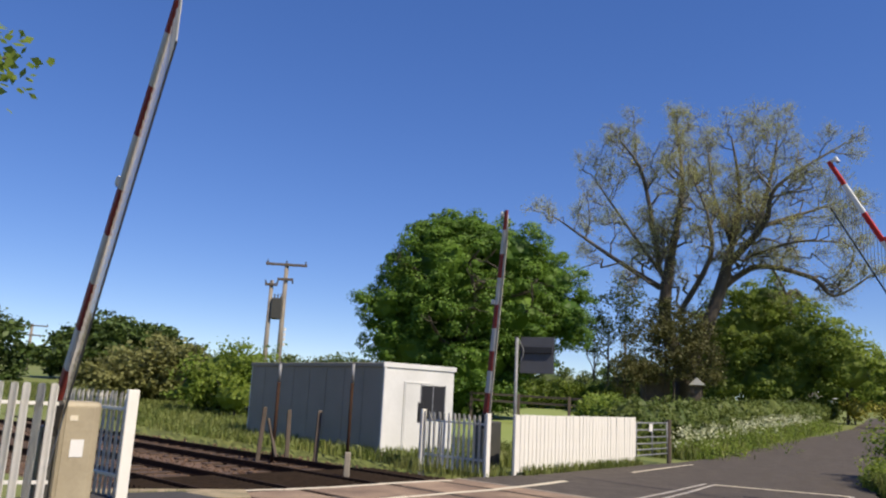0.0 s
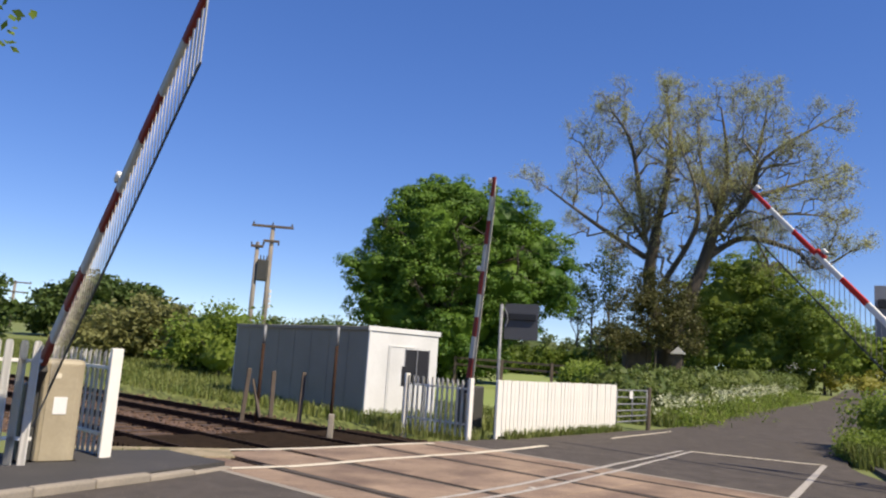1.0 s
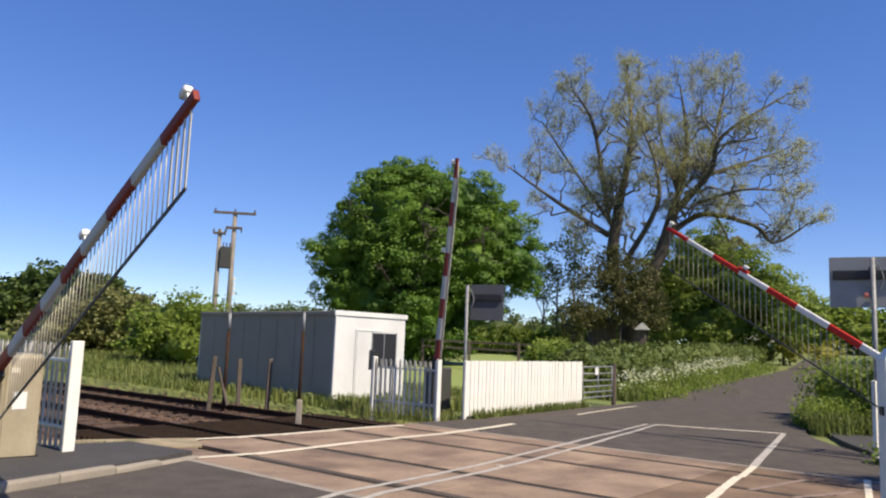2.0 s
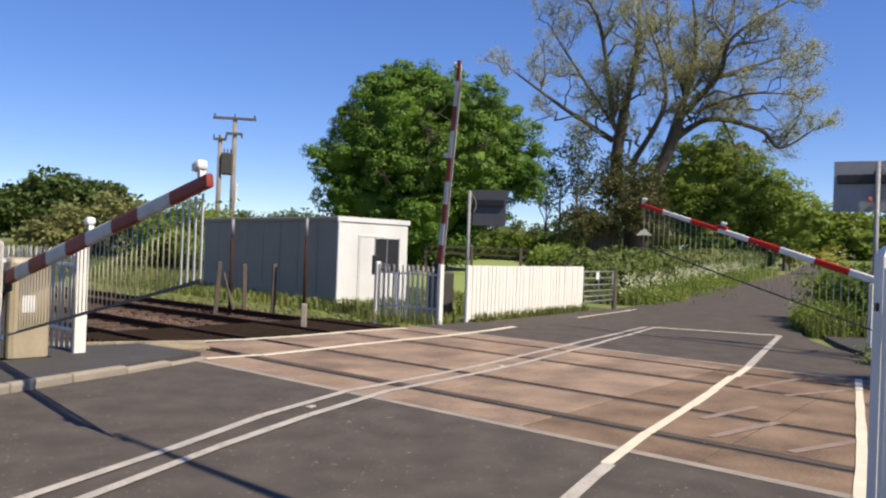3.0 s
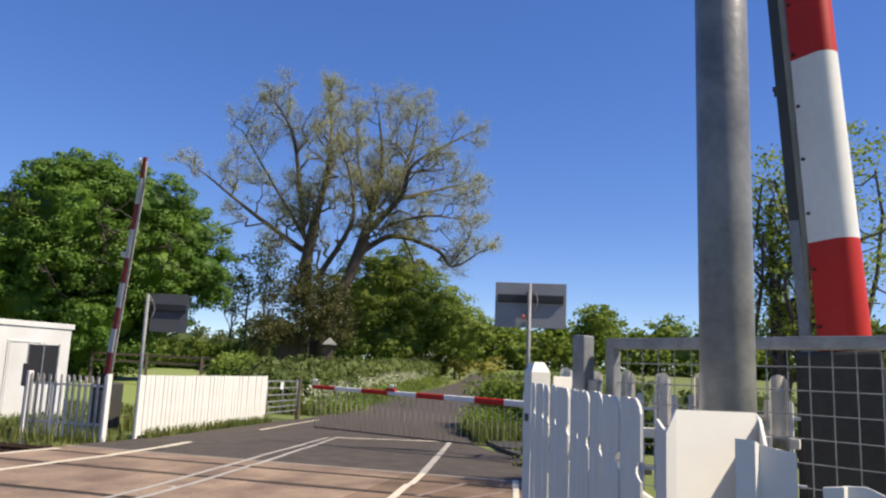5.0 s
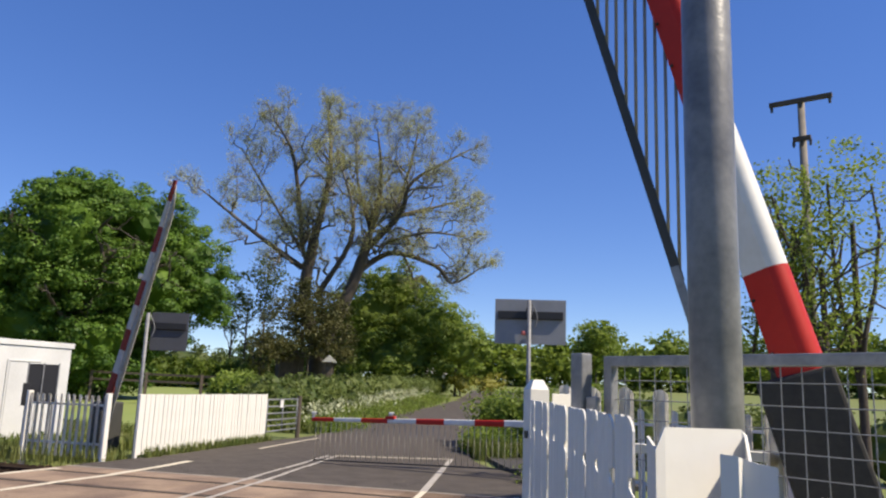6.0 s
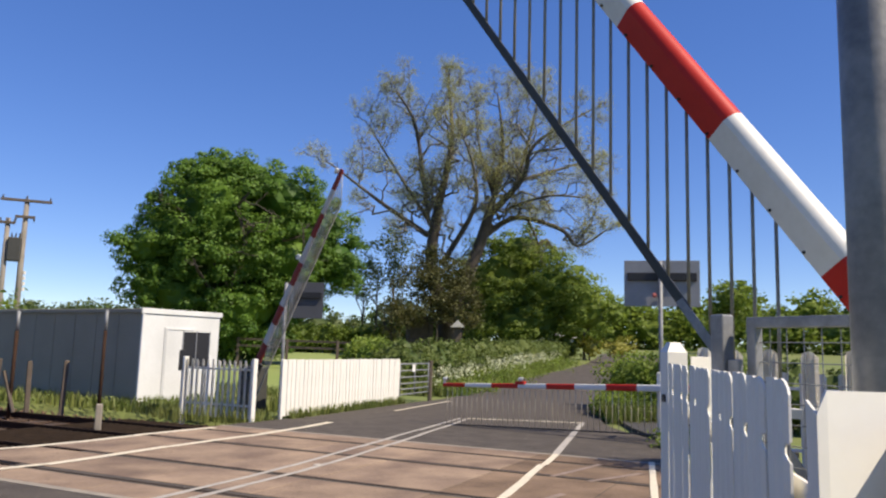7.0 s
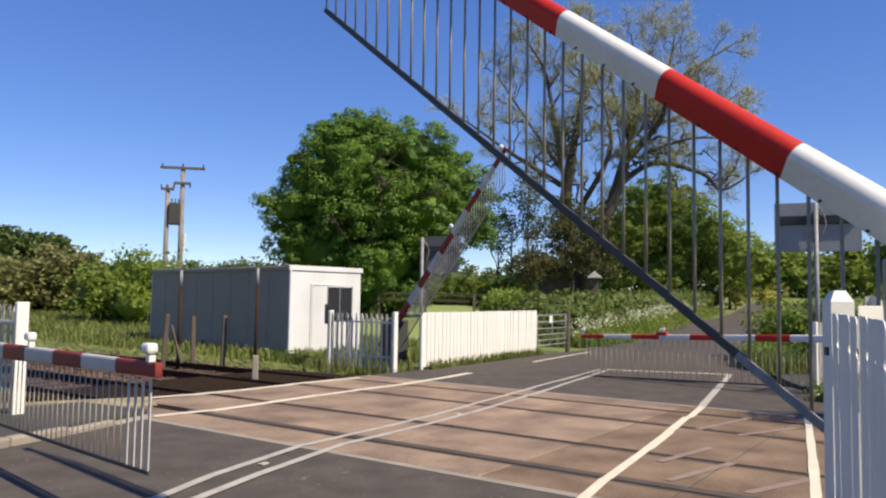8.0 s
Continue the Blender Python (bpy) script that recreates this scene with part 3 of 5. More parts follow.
def near_fence(a, b, h):
    """The palisade run beside the camera: pales, two angle rails, bolts and the flat-topped end post."""
    d = b - a
    f = thing("palisade_fence", "white steel palisade fence of folded pales close beside the footway", "fence", (a.x, a.y, 0), math.degrees(math.atan2(d.y, d.x)))
    me = notched_pale(h - 0.06)
    rng = random.Random(12)
    n = 12
    for k in range(n):
        o = link("pale", me, WHITE, f)
        o.matrix_local = pose(0.231 + 0.1632 * k, 0.0, 0.06 + rng.uniform(-0.002, 0.002), rng.uniform(-0.15, 0.15), rng.uniform(-0.2, 0.2), rng.uniform(-0.4, 0.4))
    for z in (0.4, h - 0.105):
        bm = box(B(), (d.length / 2, -0.016, z - 0.06), (d.length, 0.006, 0.05))
        box(bm, (d.length / 2, -0.038, z - 0.082), (d.length, 0.05, 0.006))
        part("rail", bm, WHITE, f, "white angle-section rail")
    # end post: a square post with a bevelled head, turned a little to the run, and the closing plate beside it
    bm = B()
    corners = [(0.058 * math.cos(radians(q)), 0.058 * math.sin(radians(q))) for q in (62, 152, 242, 332)]
    rings = [[bm.verts.new((d.length + x * k, -0.02 + y * k, z)) for x, y in corners] for z, k in ((-0.1, 1), (1.785, 1), (1.825, 0.5))]
    for lo, hi in zip(rings, rings[1:]):
        for k in range(4):
            bm.faces.new((lo[k], lo[(k + 1) % 4], hi[(k + 1) % 4], hi[k]))
    bm.faces.new(rings[-1])
    part("post", bm, WHITE, f, "white square end post with bevelled head")
    pl = part("closing_plate", box(B(), (0.065, 0, 0.9), (0.13, 0.006, 1.74), 0, 0.002), WHITE, f)
    pl.matrix_local = pose(d.length - 0.01, -0.085, 0, 0, 0, -56)
    part("latch", box(B(), (0, 0, 1.6), (0.03, 0.006, 0.03)), BLACK, f, "dark bolt hole plate").matrix_local = pose(d.length - 0.012, 0.022, 0, 0, 0, 17)


near_fence(a, b, 1.743)


# ---- barriers ----


BARRIERS = []


def barrier(label, x, y, phi, z0, tip, bands, rows, first_rod, drop, root_dark, lamps, depth=(0.2, 0.11), wide=0.09, cabinet=None, rod_mat=None, rod_r=0.0068, bolts=False, old=False, strips=0, pitch=0.116, rail_h=0.03, dark_from=None, rail_mat=None):
    """A lifting barrier: local x points along the arm. bands: where red and white meet, from the tip inwards."""
    e = thing("level_crossing_barrier", label, "barrier", (x, y, 0), phi, "lifting barriers")
    # arm, shaped and tapered; pieces of alternating colour are parts of it
    def section(s):
        k = s / tip
        return depth[0] + (depth[1] - depth[0]) * k, wide + (0.06 - wide) * k
    arm = part("arm", box(B(), ((root_dark - 0.6) / 2, 0, -0.03), (root_dark + 0.6, wide * 1.1, depth[0] * 1.5), 0, 0.015), ARM_DARK, e, "dark steel arm casing")
    cuts = [tip] + list(bands) + [root_dark]
    for k, (s1, s0) in enumerate(zip(cuts, cuts[1:])):
        bm = B()
        ring = []
        for s in (s0, s1):
            h, w = section(s)
            o = []
            if bolts:
                # narrow foot, sides that lean outwards, round top
                half = [(0.06, -0.5), (0.09, -0.5), (0.5, 0.06)] + [(0.5 * math.cos(radians(q)), 0.15 + 0.35 * math.sin(radians(q))) for q in (0, 14, 28, 42, 56, 68, 80)]
                o = [bm.verts.new((s, w * a, h * b)) for a, b in half + [(-a, b) for a, b in half[::-1]]]
            for j in range(0 if bolts else 20):
                t = 2 * math.pi * (j + 0.5) / 20
                cy, cz = math.cos(t), math.sin(t)
                # a box with a rounded upper side
                yy = w / 2 * math.copysign(abs(cy) ** 0.45, cy)
                zz = h / 2 * math.copysign(abs(cz) ** 0.55, cz)
                o.append(bm.verts.new((s, yy, zz)))
            ring.append(o)
        m = len(o)
        for j in range(m):
            bm.faces.new((ring[0][j], ring[0][(j + 1) % m], ring[1][(j + 1) % m], ring[1][j]))
        if k == 0:
            h, w = section(s1)
            box(bm, (s1 - 0.012, 0, 0), (0.03, w * 0.96, h * 0.96), 0, 0.006)
        # old: bands take the faded paints that also carry painted-in shade
        band = part("red_band" if k % 2 == 0 else "white_band", bm, (ARM_RED_DIM if old else ARM_RED) if k % 2 == 0 else (ARM_WHITE_DIM if old else ARM_WHITE), arm, "red reflective band" if k % 2 == 0 else "white painted band", smooth=True)
        if bolts:
            band.data.set_sharp_from_angle(angle=radians(26))
    for s in lamps:
        h, _ = section(s)
        bm = box(B(), (s, 0, h / 2 + 0.095), (0.13, 0.09, 0.08), 0, 0.025)
        box(bm, (s + 0.03, 0, h / 2 + 0.02), (0.05, 0.05, 0.05))
        part("lamp", bm, ARM_WHITE, arm, "white boom lamp housing")
        if not old and s < tip - 0.5:
            part("mount", box(B(), (s + 0.02, 0, h / 2 + 0.015), (0.24, 0.1, 0.07), 0, 0.015), ARM_RED, arm, "red lamp mount")
        part("lens", box(B(), (s - 0.068, 0, h / 2 + 0.095), (0.012, 0.065, 0.055), 0, 0.004), BLACK, arm, "dark lamp lens")
    if bolts:
        nb = int((tip - root_dark) / 0.23)
        bm = B()
        bmesh.ops.create_uvsphere(bm, u_segments=6, v_segments=4, radius=0.008)
        head = mesh_of(bm, "bolt")
        for q in range(nb):
            sb = root_dark + 0.1 + q * 0.23
            h, w = section(sb)
            link("bolt", head, ARM_DARK, arm).matrix_local = pose(sb, w * 0.19, -h * 0.44)
    # bottom rail of the skirt, hung parallel below the arm's underside
    last = tip - 0.12
    dark_from = dark_from or first_rod
    rail = part("lower_rail", box(B(), ((dark_from + last) / 2, 0, 0), (last - dark_from + 0.04, 0.02, rail_h), 0, 0.003), rail_mat or DARKSTEEL, e, "thin skirt rail")
    part("link_bar", box(B(), ((dark_from + 0.3) / 2, 0.004, -0.002), (dark_from - 0.3 + 0.1, 0.014, rail_h * 0.95), 0, 0.002), GALV, rail, "galvanised link bar")
    n = int((last - first_rod) / pitch)
    me = mesh_of(tube(B(), (0, 0, -drop), (0, 0, 0.02), rod_r, n=6), "skirt_rod", True)
    flat = mesh_of(box(B(), (0, 0, -drop / 2), (0.03, 0.012, drop), 0, 0.003), "end_strip")
    rods = []
    for k in range(n + 1):
        s = first_rod + (last - first_rod) * k / n
        rods.append((s, link("skirt_rod", me, rod_mat or ROD, e) if k < n + 1 - strips else link("end_strip", flat, ARM_WHITE_DIM, e, "white plastic end strip")))
    under = (depth[0] + depth[1]) / 4
    BARRIERS.append((arm, rail, rods, z0, drop, rows, under))
    if cabinet:
        cabinet(e)
    return e


TH_L = [(0, 59.2), (0.5, 50.3), (1, 42.4), (1.5, 34.2), (2, 25.5), (2.5, 18.0), (3, 10.3), (3.5, 8.5), (4, 6.2), (5, 3.2), (6, 1.7), (7, 1.1), (8, 1.0)]
TH_X = [(0, 62.4), (0.5, 54.6), (1, 47.3), (1.75, 36.4), (2.5, 25.2), (3, 16.6), (3.5, 9.4), (4, 6.3), (4.5, 3.9), (5, 1.3), (5.5, -0.6), (6.3, -1.9), (8, -2.1)]
TH_B = [(0, 84.5), (2.5, 84.5), (5, 84.6), (5.3, 83.6), (5.7, 79), (6.3, 70.4), (6.5, 67.9), (7, 61), (7.5, 54.6), (8, 48.2)]
TH_N = [(0, 86.7), (2.5, 86.7), (5, 86.7), (5.2, 86.2), (5.5, 82.4), (6.0, 73.9), (6.3, 68.2), (6.5, 64.4), (7, 55.1), (7.5, 45.6), (8, 36.7)]


def left_cabinet(e):
    bm = box(B(), (0.0, 0.32, 0.72), (0.5, 0.52, 1.44), 0, 0.06)
    c = part("cabinet", bm, CABINET, e, "beige steel barrier cabinet")
    part("door", box(B(), (0.256, 0.3, 0.72), (0.012, 0.36, 1.3), 0, 0.004), CABINET, c)
    part("notice", box(B(), (0.266, 0.3, 0.82), (0.006, 0.17, 0.23)), ARM_WHITE, c, "white paper notice")
    part("plate", box(B(), (0.266, 0.22, 1.22), (0.006, 0.1, 0.07)), PAINT_NEW, c, "small cream plate")
    part("plinth", box(B(), (0, 0.2, 0.04), (0.7, 0.8, 0.1), 0, 0.01), KERB, e, "concrete plinth")
    part("pedestal", box(B(), (-0.05, -0.02, 0.55), (0.34, 0.2, 1.1), 0, 0.03), DARKSTEEL, e, "dark steel pivot pedestal")


def plain_cabinet(e):
    part("cabinet", box(B(), (-0.25, 0.34, 0.6), (0.6, 0.4, 1.2), 0, 0.04), DARKSTEEL, e, "dark steel barrier cabinet")
    part("pedestal", box(B(), (-0.05, -0.02, 0.5), (0.3, 0.2, 1.0), 0, 0.03), DARKSTEEL, e, "dark steel pivot pedestal")


def near_cabinet(e):
    c = part("cabinet", box(B(), (-0.66, -0.1, 0.6), (0.86, 0.4, 1.2), 0, 0.03), ARM_DARK, e, "dark steel machine housing")
    part("lid", box(B(), (-0.66, -0.1, 1.215), (0.9, 0.44, 0.03), 0, 0.008), ARM_DARK, c)
    part("pedestal", box(B(), (-0.02, -0.02, 0.55), (0.26, 0.14, 1.1), 0, 0.03), DARKSTEEL, e, "dark steel pivot pedestal")


barrier("red and white lifting barrier lowering beside a beige cabinet", -5.57, 10.47, -49.1, 1.11, 6.21,
        (5.54, 4.87, 4.23, 3.51, 2.88, 2.19, 1.51, 0.9), TH_L, 1.0, 0.68, 0.45, (6.05, 3.55), cabinet=left_cabinet, rod_r=0.0058, old=True, strips=4)
barrier("red and white lifting barrier across the far lane", 9.27, 12.71, 129.9, 1.15, 6.46,
        (5.84, 5.12, 4.43, 3.72, 3.04, 2.33, 1.66, 1.0), TH_X, 1.1, 0.86, 0.5, (6.4, 4.35), depth=(0.155, 0.085), cabinet=plain_cabinet, rod_r=0.0066, pitch=0.135)
barrier("red and white lifting barrier raised behind the fence gap", 0.67, 19.46, -51.2, 0.9, 5.69,
        (5.17, 4.54, 3.92, 3.23, 2.63, 2.05, 1.55, 1.0), TH_B, 0.9, 0.68, 0.5, (5.6, 3.3), cabinet=plain_cabinet, rod_r=0.011, old=True, rail_mat=ROD)
barrier("red and white lifting barrier beside the near fence, hung with rods", 2.745, 1.986, 127.3, 1.298, 6.49,
        (6.2, 5.65, 4.95, 4.22, 3.434, 2.633, 1.844, 1.056), TH_N, 1.372, 0.955, 0.615, (6.4, 3.8), depth=(0.2, 0.127), wide=0.18, cabinet=near_cabinet, bolts=True, rod_mat=ROD_MID, rod_r=0.0082, pitch=0.166, rail_h=0.042, dark_from=2.06)

# ---- hut, signals, poles ----


def hut():
    side = Vector((-0.66, 0.751, 0))
    a = Vector((-2.21, 22.63, 0))
    e = thing("equipment_hut", "pale grey flat-roofed railway equipment hut", "hut", a, math.degrees(math.atan2(side.y, side.x)))
    L, W, h = 8.6, 2.65, 2.55
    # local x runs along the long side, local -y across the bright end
    part("side_wall", box(B(), (L / 2, 0.0, h / 2), (L, 0.06, h)), HUT_SHADED, e)
    part("side_wall", box(B(), (L / 2, -W, h / 2), (L, 0.06, h)), HUT_SHADED, e)
    part("end_wall", box(B(), (0.0, -W / 2, h / 2), (0.06, W + 0.06, h)), HUT, e, "white end wall")
    part("end_wall", box(B(), (L, -W / 2, h / 2), (0.06, W + 0.06, h)), HUT, e)
    # roof, side fascia and battens carry the same painted-in shade
    part("roof", box(B(), (L / 2 + 0.03, -W / 2, h + 0.05), (L + 0.06, W + 0.14, 0.1), 0, 0.015), HUT_SHADED, e, "flat roof sheet in the shade-toned wall colour")
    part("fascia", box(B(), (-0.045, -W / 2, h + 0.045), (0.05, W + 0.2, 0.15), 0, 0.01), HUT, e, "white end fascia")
    part("fascia", box(B(), (L / 2, 0.075, h + 0.035), (L, 0.03, 0.11), 0, 0.008), HUT_SHADED, e, "side fascia in the shade-toned wall colour")
    part("corner_trim", box(B(), (-0.02, 0.02, h / 2), (0.07, 0.07, h - 0.03), 0, 0.008), HUT, e, "white corner trim")
    part("door", box(B(), (-0.042, -W * 0.46, 1.06), (0.03, 0.9, 2.02), 0, 0.006), HUT, e, "white flush door")
    for y0 in (-0.49, 0.49):
        part("door_jamb", box(B(), (-0.047, -W * 0.46 + y0, 1.08), (0.035, 0.05, 2.12), 0, 0.006), HUT, e)
    part("door_head", box(B(), (-0.047, -W * 0.46, 2.115), (0.035, 0.93, 0.05), 0, 0.006), HUT, e)
    part("plinth", box(B(), (L / 2, -W / 2, 0.02), (L + 0.08, W + 0.1, 0.1), 0, 0.01), KERB, e, "concrete plinth")
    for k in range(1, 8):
        part("batten", box(B(), (L * k / 8, 0.036, h / 2), (0.035, 0.014, h)), HUT_SHADED, e)


hut()


def wigwag(label, base, rz, w, h, zc, post_side, post_r=0.045, top=None, board=GREY):
    """A road signal's backboard on its post, seen from behind."""
    e = thing("road_signal", label, "signal", base, rz)
    part("post", tube(B(), (0, 0, -0.1), (0, 0, top or zc + h / 2 - 0.03), post_r, n=12), GALV, e, "galvanised steel post", True)
    bm = box(B(), (post_side * w, 0.14, zc), (w, 0.02, h), 0, 0.006)
    bo = part("backboard", bm, board, e, "grey sheet backboard")
    # one black block stands for the housings and the shadow they cast
    part("housing_shadow_bar", box(B(), (post_side * w, 0.1, zc + h * 0.14), (w * 0.92, 0.07, h * 0.18), 0, 0.015), BLACK, bo, "black bar for the lamp housings and their shadow band")
    part("bracket", box(B(), (0, 0.06, zc + h * 0.2), (0.14, 0.1, 0.18), 0, 0.01), BLACK, e)
    part("bracket", box(B(), (0, 0.06, zc - h * 0.3), (0.1, 0.1, 0.06), 0, 0.01), DARKSTEEL, e)
    bm = B()
    for k in range(6):
        t0, t1 = k / 6, (k + 1) / 6
        f = lambda t: (0.05 + 0.13 * math.sin(t * 2.6), 0.02, zc + h * 0.4 - t * h * 0.55)
        tube(bm, f(t0), f(t1), 0.012, n=6)
    part("cable", bm, GALV, e, "grey looping cable")
    return e


p = polar(-32.08, 16.8)
w = wigwag("grey road signal seen from behind on a galvanised post", p, -30, 1.58, 1.0, 1.77 + 16.8 * math.tan(radians(5.25)), 0.02)
part("red_connector", box(B(), (-0.12, 0.0, 1.77 + 16.8 * math.tan(radians(4.35))), (0.1, 0.06, 0.1), 0, 0.03), PINK, w, "faded red connector")
p = polar(-4.18, 20.2)
wigwag("road signal turned away, backboard in a shade-toned grey, on a galvanised post", p, -22, 0.92, 0.95, 1.77 + 20.2 * math.tan(radians(3.3)), 0.56, board=GREY_SHADED)
# dark two-part board on posts beside the hut
p = polar(1.95, 19.6)
e = thing("notice_board", "dark framed board on slim grey posts before the hut", "board", p, 8)
for x in (-0.155, 0.155):
    part("board", box(B(), (x, 0, 1.58), (0.29, 0.05, 0.84), 0, 0.006), BLACK, e, "dark panel")
for x in (-0.31, 0.0, 0.31):
    part("frame_bar", box(B(), (x, -0.03, 1.58), (0.028, 0.03, 0.9), 0, 0.004), GALV, e)
part("box", box(B(), (-0.3, 0, 1.32), (0.14, 0.12, 0.5), 0, 0.01), BLACK, e)
part("post", tube(B(), (-0.27, 0, -0.1), (-0.27, 0, 1.3), 0.025, n=8), GALV, e)
part("post", tube(B(), (0.27, 0, -0.1), (0.27, 0, 1.3), 0.025, n=8), GALV, e)


def rusty_post(az, d, top, r=0.045):
    p = polar(az, d)
    part_z = 1.77 + d * math.tan(radians(top))
    e = thing("steel_post", "slim rusting steel post with pale top beside the hut", "post", p)
    part("shaft", tube(B(), (0, 0, -0.2), (0, 0, part_z * 0.8), r, n=10), RUST, e, "rust-stained shaft", True)
    part("head", tube(B(), (0, 0, part_z * 0.8 + 0.002), (0, 0, part_z), r * 0.95, n=10), GALV, e, "pale upper length", True)


rusty_post(7.97, 20.0, 2.0, 0.042)
rusty_post(13.3, 20.8, 1.7, 0.045)
for az, d, h, lean in ((14.3, 20.9, 1.25, 3), (12.3, 20.9, 1.2, -1), (10.25, 21.0, 1.22, 1)):
    p = polar(az, d)
    e = part("fence_post", box(B(), (0, 0, h / 2 - 0.15), (0.11, 0.11, h + 0.3), 0, 0.015), WOOD)
    e.matrix_world = pose(p.x, p.y, 0, lean, lean, 20)
    tagged(e, "short weathered wooden fence post by the track", "post", group="wooden posts by the track")
p = polar(14.0, 20.7)
st = part("strut", tube(B(), (0, 0, 0), (0.45, 0, 0.95), 0.045, n=6), WOOD)
st.matrix_world = pose(p.x + 0.35, p.y, 0, 0, 0, 140)
st.name = "leaning_strut"
tagged(st, "wooden strut propping the end post", "post")
p = polar(7.95, 16.9)
mk = thing("marker_post", "short pale concrete marker post by the track", "post", p)
part("shaft", box(B(), (0, 0, 0.2), (0.12, 0.12, 0.55), 0, 0.02), KERB, mk)


def utility_pole(label, az, d, top_el, arms, r=0.16, rz=0, base_z=None):
    p = polar(az, d)
    z0 = rise(p.x, p.y)
    zt = 1.77 + d * math.tan(radians(top_el))
    e = thing("utility_pole", label, "utility pole", (p.x, p.y, z0), rz)
    H = zt - z0
    part("pole", tube(B(), (0, 0, -0.5), (0, 0, H), r, r * 0.68, 12), POLEWOOD, e, smooth=True)
    for w, dz, s in arms:
        c = part("crossarm", box(B(), (0, -0.12, H - dz), (w, 0.12, 0.14), 0, 0.01), WOOD, e)
        for k in (-0.46, 0, 0.46):
            part("insulator", tube(B(), (k * w, -0.12, H - dz + s * 0.07), (k * w, -0.12, H - dz + s * 0.24), 0.05, 0.035, 8), DARKSTEEL, c)
    return e, H


e, H = utility_pole("tall wooden electricity pole with a crossarm", 13.43, 44, 9.1, ((2.35, 0.1, 1), (0.9, 0.95, -1)), 0.17, 6)
for k in range(4):
    part("insulator", tube(B(), (0.2, 0, H - 3.9 - k * 0.28), (0.2, 0, H - 3.72 - k * 0.28), 0.07, n=8), ARM_WHITE, e, "white insulator")
e, H = utility_pole("shorter wooden pole carrying a grey transformer", 14.42, 44, 7.75, ((0.7, 0.25, 1),), 0.16, 6)
tr = part("transformer", box(B(), (0.42, 0, H - 1.6), (0.62, 0.55, 1.2), 0, 0.05), DARKSTEEL, e, "dark grey transformer tank")
for k in (-0.18, 0, 0.18):
    part("bushing", tube(B(), (0.42 + k, 0, H - 1.02), (0.42 + k, 0, H - 0.75), 0.045, 0.03, 8), DARKSTEEL, tr)
utility_pole("distant electricity pole with crossarms", 29.8, 95, 3.3, ((3.2, 0.15, 1), (2.2, 1.2, -1)), 0.2, 25)
e, H = utility_pole("electricity pole with insulators beside a slender tree", -51.7, 24, 20.6, ((1.75, 0.1, -1), (0.5, 1.3, -1)), 0.15, -62)

# ---- near side: corner post, pole, mesh gate ----
c = FN * 0.25 + FD * 0.97
e = thing("corner_post", "white folded steel corner plate of the near fence", "post", (c.x, c.y, 0))


def folded(bm, plan, tops, low=0.0):
    """A sheet folded along upright lines through the plan's points, each with its own top height."""
    lo = [bm.verts.new((x - c.x, y - c.y, low)) for x, y in plan]
    hi = [bm.verts.new((x - c.x, y - c.y, z)) for (x, y), z in zip(plan, tops)]
    for k in range(len(plan) - 1):
        bm.faces.new((lo[k], lo[k + 1], hi[k + 1], hi[k]))
    bmesh.ops.recalc_face_normals(bm, faces=bm.faces[:])
    bmesh.ops.solidify(bm, geom=bm.faces[:], thickness=0.004)
    return bm


part("face_plate", folded(B(), [(0.708, 0.8), (0.676, 0.747), (0.684, 0.746), (0.822, 0.748), (0.832, 0.744), (0.775, 0.684)], [1.72, 1.706, 1.735, 1.733, 1.725, 1.69]), WHITE, e, "white folded plate")
part("pale", folded(B(), [(0.702, 0.667), (0.716, 0.651), (0.727, 0.655), (0.738, 0.64), (0.748, 0.622), (0.756, 0.632)], [1.708, 1.706, 1.703, 1.698, 1.696, 1.69]), WHITE, e)
part("pale", folded(B(), [(0.716, 0.565), (0.728, 0.55), (0.738, 0.553), (0.748, 0.54), (0.757, 0.525)], [1.668, 1.67, 1.67, 1.671, 1.664]), WHITE, e)
p = polar(-46.1, 1.32)
e = thing("steel_pole", "thick galvanised steel pole with mottled zinc", "pole", p)
part("shaft", tube(B(), (0, 0, -0.2), (0, 0, 4.6), 0.0425, n=32), POLE_ZINC, e, smooth=True)


